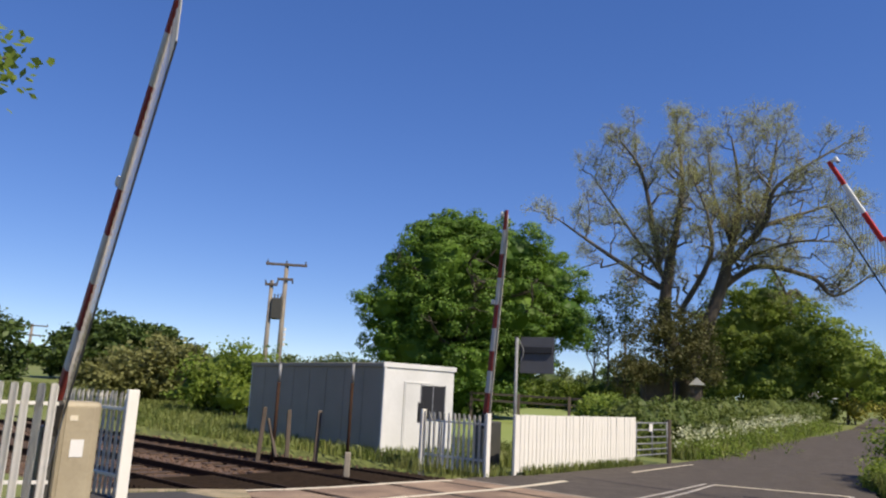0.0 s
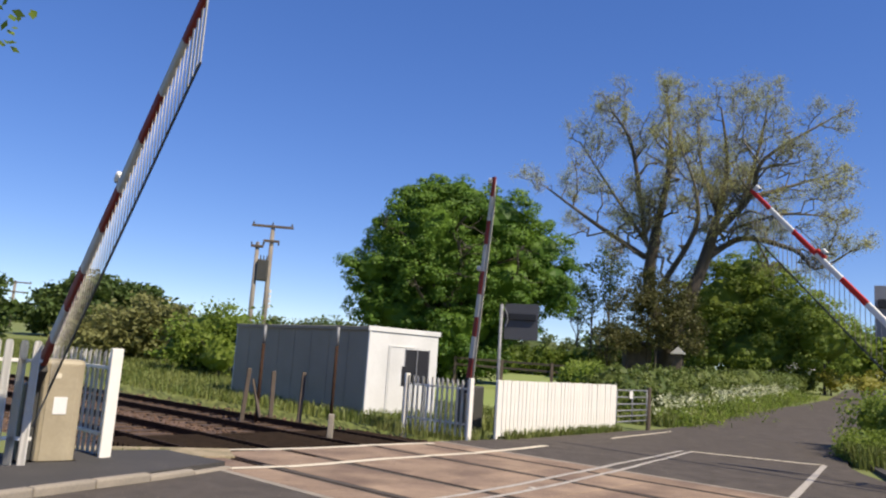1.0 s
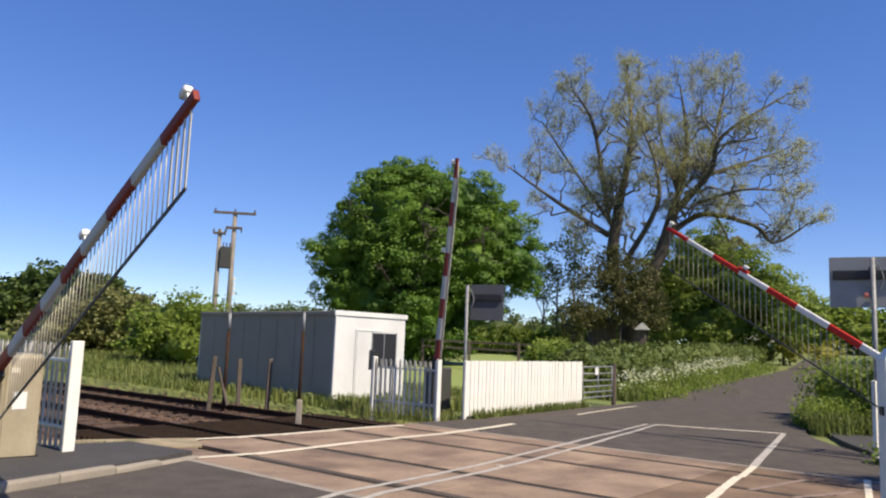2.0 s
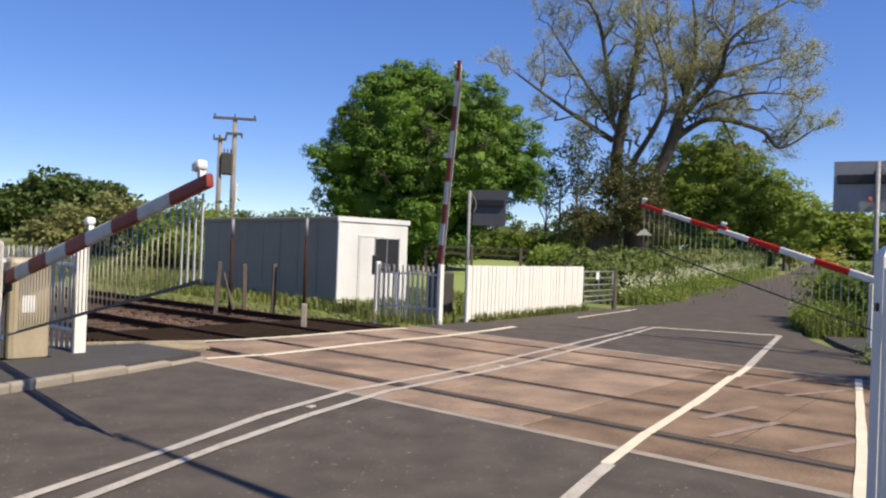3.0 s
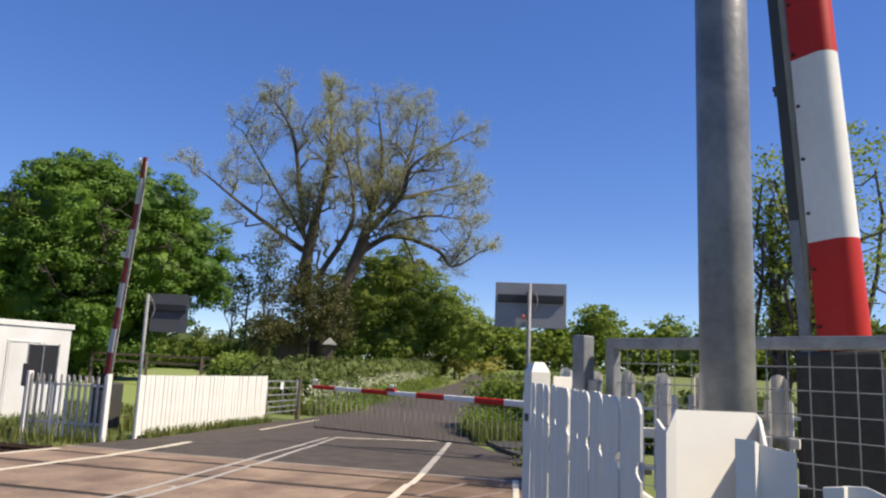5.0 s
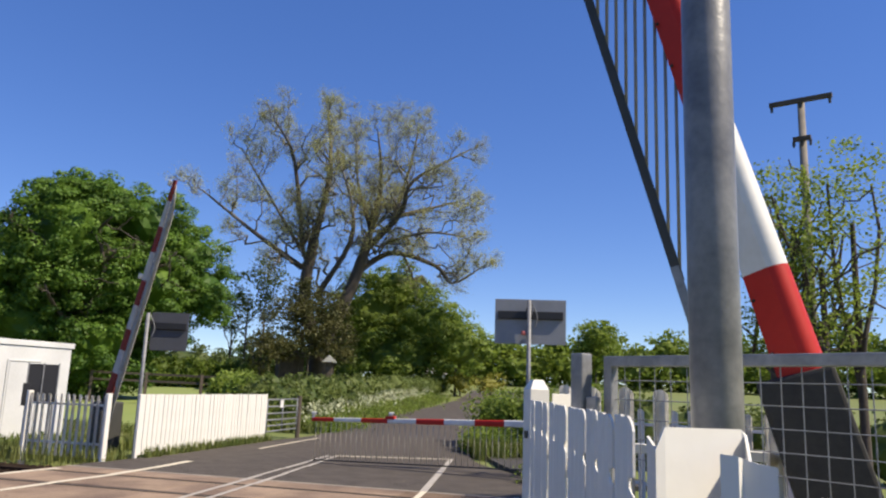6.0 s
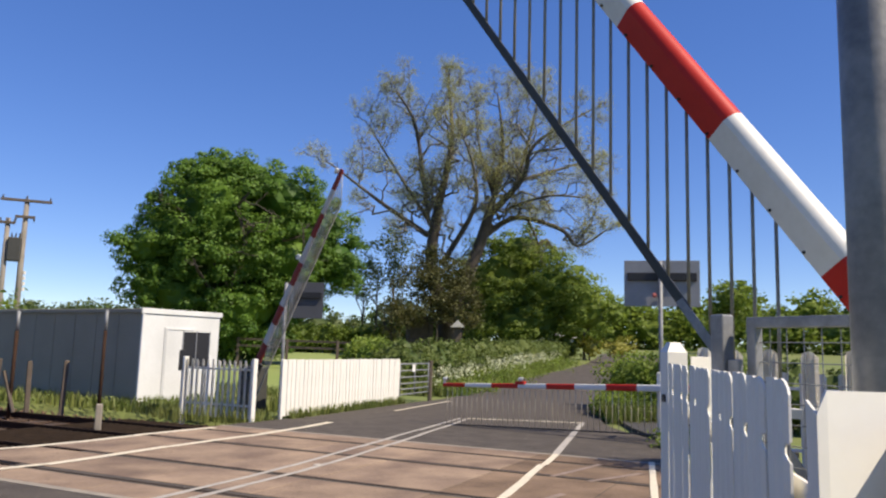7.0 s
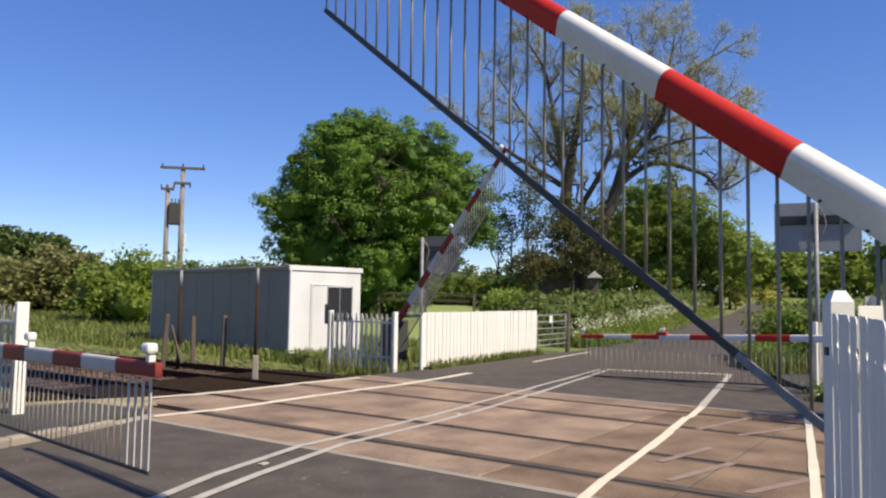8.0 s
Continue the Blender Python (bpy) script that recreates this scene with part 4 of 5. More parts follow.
def mesh_gate():
    a, b = polar(-38.3, 2.98), polar(-58.5, 2.43)
    d = b - a
    e = thing("mesh_gate", "galvanised steel gate filled with welded mesh", "gate", a, math.degrees(math.atan2(d.y, d.x)))
    L, zt = d.length, 1.92
    part("frame_bar", box(B(), (L / 2, 0, zt - 0.02), (L, 0.04, 0.04), 0, 0.005), GALV, e)
    part("frame_bar", box(B(), (L / 2, 0, 0.15), (L, 0.04, 0.04), 0, 0.005), GALV, e)
    part("stile", box(B(), (0, 0, zt / 2 + 0.07), (0.04, 0.042, zt - 0.14), 0, 0.005), GALV, e)
    part("stile", box(B(), (L, 0, zt / 2 + 0.07), (0.04, 0.042, zt - 0.14), 0, 0.005), GALV, e)
    wv = mesh_of(tube(B(), (0, 0, 0.15), (0, 0, zt - 0.03), 0.002, n=6), "wire")
    wh = mesh_of(tube(B(), (0, 0, 0), (L, 0, 0), 0.002, n=6), "wire")
    n = int(L / 0.066)
    for k in range(1, n):
        link("wire", wv, GALV, e).matrix_local = pose(L * k / n, 0, 0)
    for k in range(1, 25):
        link("wire", wh, GALV, e).matrix_local = pose(0, 0.004, zt - 0.02 - k * 0.071)
    q = polar(-36.15, 3.0)
    g = thing("gate_post", "square galvanised gate post", "post", q, math.degrees(math.atan2(d.y, d.x)))
    part("shaft", box(B(), (0, 0, 0.92), (0.06, 0.06, 2.02), 0, 0.006), GALV, g)
    part("latch", box(B(), (0.06, 0, 1.72), (0.05, 0.03, 0.09), 0, 0.006), GALV, g)


mesh_gate()
fa, fb = polar(-33.9, 3.98), polar(-50.6, 3.72)
fence("white palisade fence behind the mesh gate", (fa.x, fa.y), (fb.x, fb.y), 1.815, 7, posts=(), face=-1, w=0.075, notch=0.03)
ga, gb = polar(-36.5, 13.5), polar(-52, 12.0)
fence("lower white palisade fence beyond the near barrier", (ga.x, ga.y), (gb.x, gb.y), 1.57, 13, posts=(0.0, 1.0), face=-1, w=0.12)


def field_gate():
    a, b = Vector((5.55, 24.2, 0)), Vector((7.07, 26.3, 0))
    d = b - a
    e = thing("field_gate", "galvanised tubular field gate with a small sign", "gate", a, math.degrees(math.atan2(d.y, d.x)))
    L = d.length
    for z in (0.25, 0.42, 0.6, 0.8, 1.02, 1.24):
        part("bar", tube(B(), (0, 0, z), (L, 0, z), 0.024, n=8), GALV, e, smooth=True)
    for x in (0, L * 0.5, L):
        part("upright", tube(B(), (x, 0, 0.2), (x, 0, 1.27), 0.026, n=8), GALV, e, smooth=True)
    part("sign", box(B(), (L * 0.42, -0.04, 1.1), (0.26, 0.01, 0.24)), ARM_WHITE, e, "small white sign plate")
    g = part("gate_post", tube(B(), (b.x + 0.1, b.y + 0.12, -0.1), (b.x + 0.1, b.y + 0.12, 1.35), 0.08, n=10), WOOD)
    tagged(g, "wooden post hanging the field gate", "post")


field_gate()

# ---- trees, hedges, grass ----


def quads(name, c, size, material, rng, up=0.3, parent=None, aspect=0.7, label="", out=None):
    """Leaf-like quads at the places c (n x 3), turned at random, or facing roughly the ways out."""
    c = np.asarray(c, float)
    n = len(c)
    a = rng.normal(size=(n, 3))
    a[:, 2] *= 0.7
    a /= np.linalg.norm(a, axis=1)[:, None]
    nrm = rng.normal(size=(n, 3))
    nrm[:, 2] = np.abs(nrm[:, 2]) + up
    if out is not None:
        nrm = nrm * 0.45 + out * 1.2
        a -= nrm * (np.sum(a * nrm, 1) / np.sum(nrm * nrm, 1))[:, None]
        a /= np.linalg.norm(a, axis=1)[:, None] + 1e-9
    b = np.cross(nrm, a)
    b /= np.linalg.norm(b, axis=1)[:, None] + 1e-9
    s = (size * rng.uniform(0.6, 1.35, n))[:, None]
    v = np.stack([c - a * s * 0.5, c + b * s * aspect * 0.5, c + a * s * 0.5, c - b * s * aspect * 0.5], 1).reshape(-1, 3)
    f = np.arange(4 * n).reshape(n, 4)
    me = bpy.data.meshes.new(name)
    me.from_pydata(v.tolist(), [], f.tolist())
    return link(name, me, material, parent, label)


def clumps(blobs, per_m2, spread, leaves, rng, inner=0.55):
    """Leaf places: clumps over the outside of several ellipsoids (centre, radii)."""
    out = []
    for c, r in blobs:
        c, r = np.array(c, float), np.array(r, float)
        area = 4 * math.pi * ((r[0] * r[1]) ** 1.6 / 3 + (r[0] * r[2]) ** 1.6 / 3 + (r[1] * r[2]) ** 1.6 / 3) ** (1 / 1.6)
        n = max(6, int(area * per_m2))
        d = rng.normal(size=(n, 3))
        d /= np.linalg.norm(d, axis=1)[:, None]
        k = inner + (1 - inner) * rng.random(n) ** 0.5
        cen = c + d * r * k[:, None]
        pts = cen[:, None, :] + np.clip(rng.normal(size=(n, leaves, 3)), -1.5, 1.5) * spread * np.array((1.1, 1.1, 0.7)) * rng.uniform(0.5, 1.25, (n, 1, 1))
        out.append(pts.reshape(-1, 3))
    return np.concatenate(out)


def inner_mass(blobs, material, parent, k, seed):
    """The shaded inside of a leafy mass: rough lumps that close the view through it."""
    bm = B()
    for c, r in blobs:
        ret = bmesh.ops.create_icosphere(bm, subdivisions=3, radius=1.0)
        for v in ret["verts"]:
            w = k * (1 + 0.3 * noise.noise(v.co * 2.3 + Vector((seed, c[0], c[1]))))
            v.co = Vector((c[0] + v.co.x * r[0] * w, c[1] + v.co.y * r[1] * w, c[2] + v.co.z * r[2] * w))
    part("inner_foliage", bm, material, parent)


def limbs(name, segs, material, parent=None, n=6):
    """Tapered round pieces (a, b, ra, rb) in one mesh."""
    verts, faces = [], []
    for a, b, ra, rb in segs:
        d = (b - a).normalized()
        x = d.orthogonal().normalized()
        y = d.cross(x)
        i = len(verts)
        for p, r in ((a, ra), (b, rb)):
            for k in range(n):
                t = 2 * math.pi * k / n
                verts.append(p + (x * math.cos(t) + y * math.sin(t)) * r)
        faces += [(i + k, i + (k + 1) % n, i + n + (k + 1) % n, i + n + k) for k in range(n)]
    me = bpy.data.meshes.new(name)
    me.from_pydata([tuple(v) for v in verts], [], faces)
    me.shade_smooth()
    return link(name, me, material, parent)


def grow(segs, tips, a, b, ra, rb, rng, depth, kids=5, bend=0.12, ratio=0.5):
    """A crooked limb from a to b with side branches."""
    L = (b - a).length
    n = 6 if depth > 1 else 4
    off = [Vector((rng.normal(), rng.normal(), rng.normal())) * L * bend * math.sin(math.pi * k / n) * 0.6 for k in range(n + 1)]
    pts = [a.lerp(b, k / n) + off[k] for k in range(n + 1)]
    for k in range(n):
        segs.append((pts[k], pts[k + 1], ra + (rb - ra) * k / n, ra + (rb - ra) * (k + 1) / n))
    if depth == 0:
        tips.append(pts[-1])
        tips.append(pts[-2])
        return
    for k in range(kids):
        t = 0.25 + 0.75 * (k + rng.random()) / kids
        i = min(n - 1, int(t * n))
        p = pts[i].lerp(pts[i + 1], t * n - i)
        d = (pts[i + 1] - pts[i]).normalized()
        side = Vector((rng.normal(), rng.normal(), rng.normal() * 0.6 + 0.35))
        side = (side - d * side.dot(d)).normalized()
        q = (d * rng.uniform(0.45, 0.95) + side).normalized()
        l = L * ratio * rng.uniform(0.6, 1.15) * (1.15 - 0.5 * t)
        r = (ra + (rb - ra) * t) * 0.55
        grow(segs, tips, p, p + q * l, r, max(r * 0.35, 0.012), rng, depth - 1, kids, bend * 1.1, ratio)
    tips.append(pts[-1])


def smooth3(p, n=5):
    """A smooth way through places in space."""
    out = []
    for i in range(len(p) - 1):
        p0, p1, p2, p3 = p[max(i - 1, 0)], p[i], p[i + 1], p[min(i + 2, len(p) - 1)]
        for k in range(n):
            t = k / n
            out.append(0.5 * (2 * p1 + (p2 - p0) * t + (2 * p0 - 5 * p1 + 4 * p2 - p3) * t * t + (3 * p1 - p0 - 3 * p2 + p3) * t ** 3))
    return out + [p[-1]]


def spot(az, el, d):
    p = polar(az, d)
    return Vector((p.x, p.y, 1.77 + d * math.tan(radians(el))))


def lumps(blobs, per_m2, size, leaves, rng):
    """Sprays of leaves on the outside of several ellipsoids: places, and the way each leaf faces."""
    pts, out = [], []
    for c, r in blobs:
        c, r = np.array(c, float), np.array(r, float)
        n = max(5, int(4 * math.pi * (r[0] * r[1] * r[2]) ** (2 / 3) * per_m2))
        d = rng.normal(size=(n, 3))
        d /= np.linalg.norm(d, axis=1)[:, None]
        cen = c + d * r * rng.uniform(0.72, 1.04, (n, 1))
        s = size * rng.uniform(0.55, 1.3, (n, 1, 1))
        q = rng.normal(size=(n, leaves, 3))
        q[..., 2] += 0.35
        q += d[:, None, :] * 0.5
        q /= np.linalg.norm(q, axis=2)[..., None]
        p = cen[:, None, :] + q * s * np.array((1.15, 1.15, 0.7)) * rng.uniform(0.55, 1.1, (n, leaves, 1))
        pts.append(p.reshape(-1, 3))
        out.append(q.reshape(-1, 3))
    return np.concatenate(pts), np.concatenate(out)


def oak():
    rng = np.random.default_rng(3)
    D = 45.0
    p = polar(-0.6, D)
    z0 = rise(p.x, p.y)
    e = thing("oak_tree", "full round oak tree in fresh dark green leaf", "tree", (p.x, p.y, z0))
    inv = Matrix.Translation((-p.x, -p.y, -z0))
    segs, tips = [], []
    base = Vector((0, 0, -0.3))
    fork = Vector((0.1, 0, 3.0))
    segs.append((base, fork, 0.55, 0.42))
    for k in range(9):
        a = 2 * math.pi * k / 9 + rng.normal() * 0.2
        grow(segs, tips, fork - Vector((0, 0, 0.2 * (k % 3))), Vector((math.cos(a) * 4.6, math.sin(a) * 4.6, 5 + 5 * rng.random())), 0.24, 0.05, rng, 2, 4)
    limbs("trunk", segs, BARK, e)
    blobs = []
    for az, el, r in ((0.6, 11.2, 2.1), (-3.3, 10.6, 2.2), (-6.2, 8.9, 1.9), (3.7, 8.7, 1.9), (5.4, 6.4, 1.4), (5.0, 4.0, 1.3), (-7.2, 6.5, 1.5),
                      (-8.0, 5.2, 1.0), (0.6, 6.5, 3.2), (-3.5, 6.2, 3.0), (3.0, 3.6, 2.3), (-1.0, 2.6, 2.4), (-4.8, 3.9, 1.5), (1.2, 9.5, 2.8), (-1.3, 12.0, 1.6), (2.3, 11.6, 1.2), (-2.6, 0.9, 1.5), (-0.6, 0.3, 1.6), (1.6, 1.0, 1.7)):
        q = inv @ spot(az, el, D)
        blobs.append(((q.x * 1.05, q.y + rng.uniform(-1.2, 1.2), q.z - 0.1), (r * 1.14, r * 1.15, r * 0.98)))
        blobs.append(((q.x * 0.7, q.y + 2.6, q.z * 0.95), (r * 0.9, r, r * 0.75)))
    pts, out = lumps(blobs, 1.05, 0.56, 115, rng)
    quads("crown", pts, 0.165, OAK, rng, 0.3, e, out=out)
    inner_mass(blobs, OAK, e, 0.6, 5)


oak()


def ash():
    rng = np.random.default_rng(8)
    D = 62.0
    p = polar(-16.4, D)
    z0 = rise(p.x, p.y)
    e = thing("ash_tree", "tall spreading tree, half bare with sparse yellow-green young leaves", "tree", (p.x, p.y, z0))
    o = Vector((p.x, p.y, z0))
    S = lambda az, el, dd=0.0: spot(az - 0.035 * el, el * 1.045, D + dd) - o
    segs, tips = [], []

    def bough(r0, r1, *way):
        """A main limb through several places, with crooked side branches all along."""
        pts = smooth3([S(*w) for w in way])
        n = len(pts) - 1
        for k in range(n):
            segs.append((pts[k], pts[k + 1], r0 + (r1 - r0) * k / n, r0 + (r1 - r0) * (k + 1) / n))
        L = sum((b - a).length for a, b in zip(pts, pts[1:]))
        m = max(4, int(L / 0.8))
        for k in range(m):
            t = (k + 0.35 + 0.6 * rng.random()) / m
            i = min(n - 1, int(t * n))
            d = (pts[i + 1] - pts[i]).normalized()
            side = Vector((rng.normal(), rng.normal(), rng.normal() * 0.8 + 0.3))
            side = (side - d * side.dot(d)).normalized()
            q = (d * rng.uniform(0.4, 0.9) + side + Vector((0, 0, 0.25))).normalized()
            r = (r0 + (r1 - r0) * t) * 0.52
            grow(segs, tips, pts[i], pts[i] + q * rng.uniform(1.9, 4.6) * (1.1 - 0.3 * t), min(r, 0.12), 0.03, rng, 2, 7, 0.15, 0.5)
        grow(segs, tips, pts[-1], pts[-1] + (pts[-1] - pts[-2]).normalized() * 1.9, r1, 0.025, rng, 2, 6, 0.2, 0.5)

    segs.append((Vector((0, 0, -0.4)), S(-16.3, 2.6), 0.95, 0.8))
    for r0, r1, way in ((0.6, 0.42, ((-16.2, 2.4), (-14.8, 6.1), (-15.1, 10.3))), (0.62, 0.4, ((-16.4, 2.4), (-18.2, 6.9), (-19.2, 10.5)))):
        pts = smooth3([S(*w) for w in way])
        for k in range(len(pts) - 1):
            t = k / (len(pts) - 1)
            segs.append((pts[k], pts[k + 1], r0 + (r1 - r0) * t, r0 + (r1 - r0) * (t + 1 / (len(pts) - 1))))
    bough(0.34, 0.07, (-15.1, 10.3), (-15.8, 15.2, -1), (-15.2, 19.4, 1))
    bough(0.24, 0.06, (-14.3, 9.8), (-12.9, 16.0, 2), (-11.2, 18.4, 1))
    bough(0.26, 0.06, (-14.4, 8.2), (-10.7, 10.4, -2), (-6.6, 13.0, -1))
    bough(0.2, 0.05, (-14.6, 9.0), (-11.8, 12.6, 3), (-9.0, 16.2, 3))
    bough(0.26, 0.06, (-15.6, 6.1), (-17.8, 10.1, -2), (-17.7, 12.9, -3), (-16.6, 15.6, -3))
    bough(0.3, 0.06, (-19.2, 10.5), (-19.8, 14.5, 2), (-19.2, 18.4, 1))
    bough(0.2, 0.05, (-19.4, 11.0), (-18.0, 14.6, 3), (-17.6, 17.6, 4))
    bough(0.32, 0.06, (-19.1, 9.8), (-21.5, 12.5, -1), (-22.3, 14.9, -2), (-26.4, 17.2, -1))
    bough(0.22, 0.05, (-21.0, 12.0), (-21.9, 15.6, 2), (-22.4, 18.4, 2))
    bough(0.28, 0.06, (-18.7, 8.2), (-21.1, 9.6, 1), (-24.5, 8.8, 0), (-25.9, 7.6, 0), (-28.0, 8.8, 1))
    bough(0.2, 0.05, (-21.3, 12.3), (-24.3, 13.1, 3), (-26.2, 13.6, 3))
    bough(0.16, 0.05, (-20.8, 10.4), (-23.6, 11.2, -3), (-26.6, 11.0, -2))
    limbs("trunk", [g for g in segs if g[2] > 0.14], BARK, e, 7)
    limbs("limb", [g for g in segs if g[2] <= 0.14], ASHBARK, e, 5)
    keep = np.array([tuple(t) for t in tips])
    fresh = keep[rng.random(len(keep)) < 0.75]
    pts = (fresh[:, None, :] + rng.normal(size=(len(fresh), 8, 3)) * 0.25).reshape(-1, 3)
    quads("crown", pts, 0.095, ASH, rng, 0.3, e)


ash()


def bush(name, label, category, blobs, material, leaf, per, spread, count, seed, trunk=True, kind="", core=0.55, spray=0):
    """A leafy mass from ellipsoids given as (az, el, distance, half width, depth, half height)."""
    rng = np.random.default_rng(seed)
    az, el, d = blobs[0][:3]
    p = polar(az, d)
    z0 = rise(p.x, p.y)
    e = thing(name, label, category, (p.x, p.y, z0), kind=kind)
    o = Vector((p.x, p.y, z0))
    bl = []
    for az, el, d, rx, ry, rz in blobs:
        q = spot(az, el, d) - o
        bl.append(((q.x, q.y, q.z), (rx, ry, rz)))
    if spray:
        pts, out = lumps(bl, per, spray, count, rng)
        quads("crown", pts, leaf, material, rng, 0.3, e, out=out)
    else:
        quads("crown", clumps(bl, per, spread, count, rng), leaf, material, rng, 0.8, e)
    if core:
        inner_mass(bl, material, e, core, seed)
    if trunk:
        segs, tips = [], []
        for c, r in bl:
            foot = Vector((c[0], c[1], rise(c[0] + o.x, c[1] + o.y) - o.z - 0.2))
            segs.append((foot, Vector(c), 0.05 + 0.03 * r[2], 0.04))
            grow(segs, tips, foot.lerp(Vector(c), 0.5), Vector(c) + Vector((r[0] * 0.6, 0, r[2] * 0.5)), 0.05, 0.02, rng, 1, 4)
            grow(segs, tips, foot.lerp(Vector(c), 0.4), Vector(c) + Vector((-r[0] * 0.6, 0, r[2] * 0.4)), 0.05, 0.02, rng, 1, 4)
        limbs("trunk", segs, BARK, e, 5)
    return e


bush("copse", "dense dark green trees behind the bare ash", "trees",
     [(-20.5, 5.0, 69, 5.0, 3, 4.2), (-24.0, 4.4, 68, 4.3, 3, 3.6), (-26.6, 3.2, 66, 2.8, 2.5, 2.6), (-18.3, 3.4, 69, 3.0, 2.5, 3.2), (-22.5, 2.0, 66, 4.8, 2, 2.4), (-21.9, 7.4, 70, 3.2, 2.5, 2.3)],
     DARKLEAF, 0.26, 0.65, 0.45, 80, 21, spray=0.8, core=0.6)
bush("ivy_thicket", "brownish ivy and scrub round the ash trunk", "bush",
     [(-13.6, 4.0, 59, 1.6, 1.5, 2.6), (-15.6, 4.2, 59, 1.5, 1.2, 2.4), (-17.5, 3.4, 59, 1.4, 1.4, 2.0), (-12.2, 2.2, 58, 1.0, 1.2, 1.6), (-15.0, 6.4, 59.5, 1.1, 1.0, 1.5), (-17.0, 5.6, 59.5, 1.1, 1.0, 1.3)], BROWNLEAF, 0.2, 2.2, 0.42, 46, 22, core=0)
bush("light_tree", "thin grey-green tree between the oak and the ash", "tree",
     [(-11.0, 6.4, 70, 2.2, 2, 2.2), (-10.0, 5.0, 70, 1.4, 2, 2.0), (-12.2, 8.0, 72, 1.6, 2, 1.6)], FARLEAF, 0.26, 0.9, 0.45, 26, 23, core=0)
bush("willow_scrub", "brown-green scrub beyond the railway", "bush",
     [(22.0, 0.6, 48, 2.6, 2.5, 2.0), (20.0, 0.4, 47, 2.2, 2, 1.8), (24.2, -0.4, 47, 2.2, 2, 1.4)], SCRUBLEAF, 0.3, 1.5, 0.4, 34, 24)
bush("green_thicket", "bright green thicket beside the hut", "bush",
     [(17.2, 0.6, 40, 1.9, 1.8, 1.9), (15.2, 0.9, 39, 1.5, 1.6, 1.9), (18.8, -0.4, 40, 1.4, 1.6, 1.3), (16.2, -0.6, 38, 1.6, 1.4, 1.4)], BRIGHTLEAF, 0.22, 1.2, 0.34, 26, 25)
bush("woodland_tree", "rounded dark tree beyond the railway", "tree",
     [(25.0, 2.0, 78, 4.4, 3, 3.4), (27.2, 1.4, 78, 3.0, 3, 2.5), (20.8, 1.4, 80, 3.6, 3, 2.0), (22.3, 2.6, 80, 3.2, 3, 1.8)], WOODLEAF, 0.5, 0.9, 0.5, 34, 26)
bush("woodland_tree", "rounded green tree at the field's edge", "tree",
     [(33.0, 1.4, 70, 4.2, 3, 3.4), (36.6, 1.8, 72, 4.4, 3, 3.6)], WOODLEAF, 0.5, 0.9, 0.5, 34, 27)
bush("woodland_tree", "distant tree rising behind the hut roof", "tree",
     [(8.7, 1.1, 90, 3.0, 3, 2.2), (7.2, 0.7, 90, 2.6, 3, 2.2)], WOODLEAF, 0.4, 0.7, 0.5, 24, 28)
bush("woodland_tree", "distant tree behind the utility poles", "tree",
     [(12.6, 1.1, 95, 2.4, 3, 1.6), (11.2, 0.9, 95, 2.0, 3, 1.4)], WOODLEAF, 0.4, 0.7, 0.5, 24, 29)


def tree_belt(label, spots, material, seed):
    bush("tree_belt", label, "trees", spots, material, 0.6, 0.35, 0.7, 24, seed, False)


tree_belt("far belt of hedgerow trees across the fields", [(a, 0.9 + 0.5 * math.sin(a * 1.7), 130, 7, 4, 3.4) for a in range(-11, 38, 4)], FARLEAF, 31)
tree_belt("far wooded hillside beyond the road", [(a, 2.9 + 1.2 * math.sin(a * 2.3) * math.cos(a * 0.7), 110, 3.4, 3, 3.0 + 0.5 * math.sin(a * 5.1)) for a in range(-60, -28, 2)] + [(a, 1.6, 108, 6, 4, 3.4) for a in range(-60, -26, 4)], DARKLEAF, 32)
tree_belt("hedgerow trees closing the view below the copse", [(a, 1.7, 112, 5, 4, 3.4) for a in range(-28, -11, 3)], WOODLEAF, 37)
bush("field_tree", "separate round tree on the far slope", "tree", [(-37.0, 4.0, 95, 2.6, 2.5, 2.4), (-36.5, 2.6, 95, 2.4, 2, 2)], DARKLEAF, 0.42, 0.8, 0.4, 24, 33)
bush("roadside_hawthorn", "dense green roadside bush by the far barrier", "bush",
     [(-29.6, -1.9, 26, 0.8, 1.3, 0.8), (-31.0, -1.8, 24.5, 1.0, 1.3, 0.85), (-32.6, -1.7, 23.5, 1.0, 1.2, 0.9), (-34.4, -1.7, 23, 1.0, 1.2, 0.9), (-36.2, -1.6, 22.5, 1.2, 1.2, 0.95)], BRIGHTLEAF, 0.11, 5, 0.18, 34, 34, trunk=False)
for spots, seed in (((-27.0, 0.4, 66, 1.1, 1, 0.9), 35), ((-29.2, 0.4, 60, 1.3, 1, 0.9), 38)):
    bush("garden_shrub", "yellow garden shrub beside the road", "bush", [spots], YELLOWLEAF, 0.2, 2, 0.25, 24, seed)
bush("young_poplar", "slender airy tree with small fresh leaves", "tree",
     [(-50.8, 12.0, 13, 0.75, 0.7, 1.1), (-52.5, 9.0, 13, 0.9, 0.8, 1.2), (-49.6, 8.0, 13, 0.55, 0.6, 1.4), (-51.5, 5.5, 13, 0.9, 0.8, 1.0), (-54.5, 12, 13.5, 0.9, 0.8, 1.4), (-49.2, 12.5, 13.2, 0.3, 0.4, 0.8)],
     BRIGHTLEAF, 0.065, 5, 0.17, 40, 36, core=0)


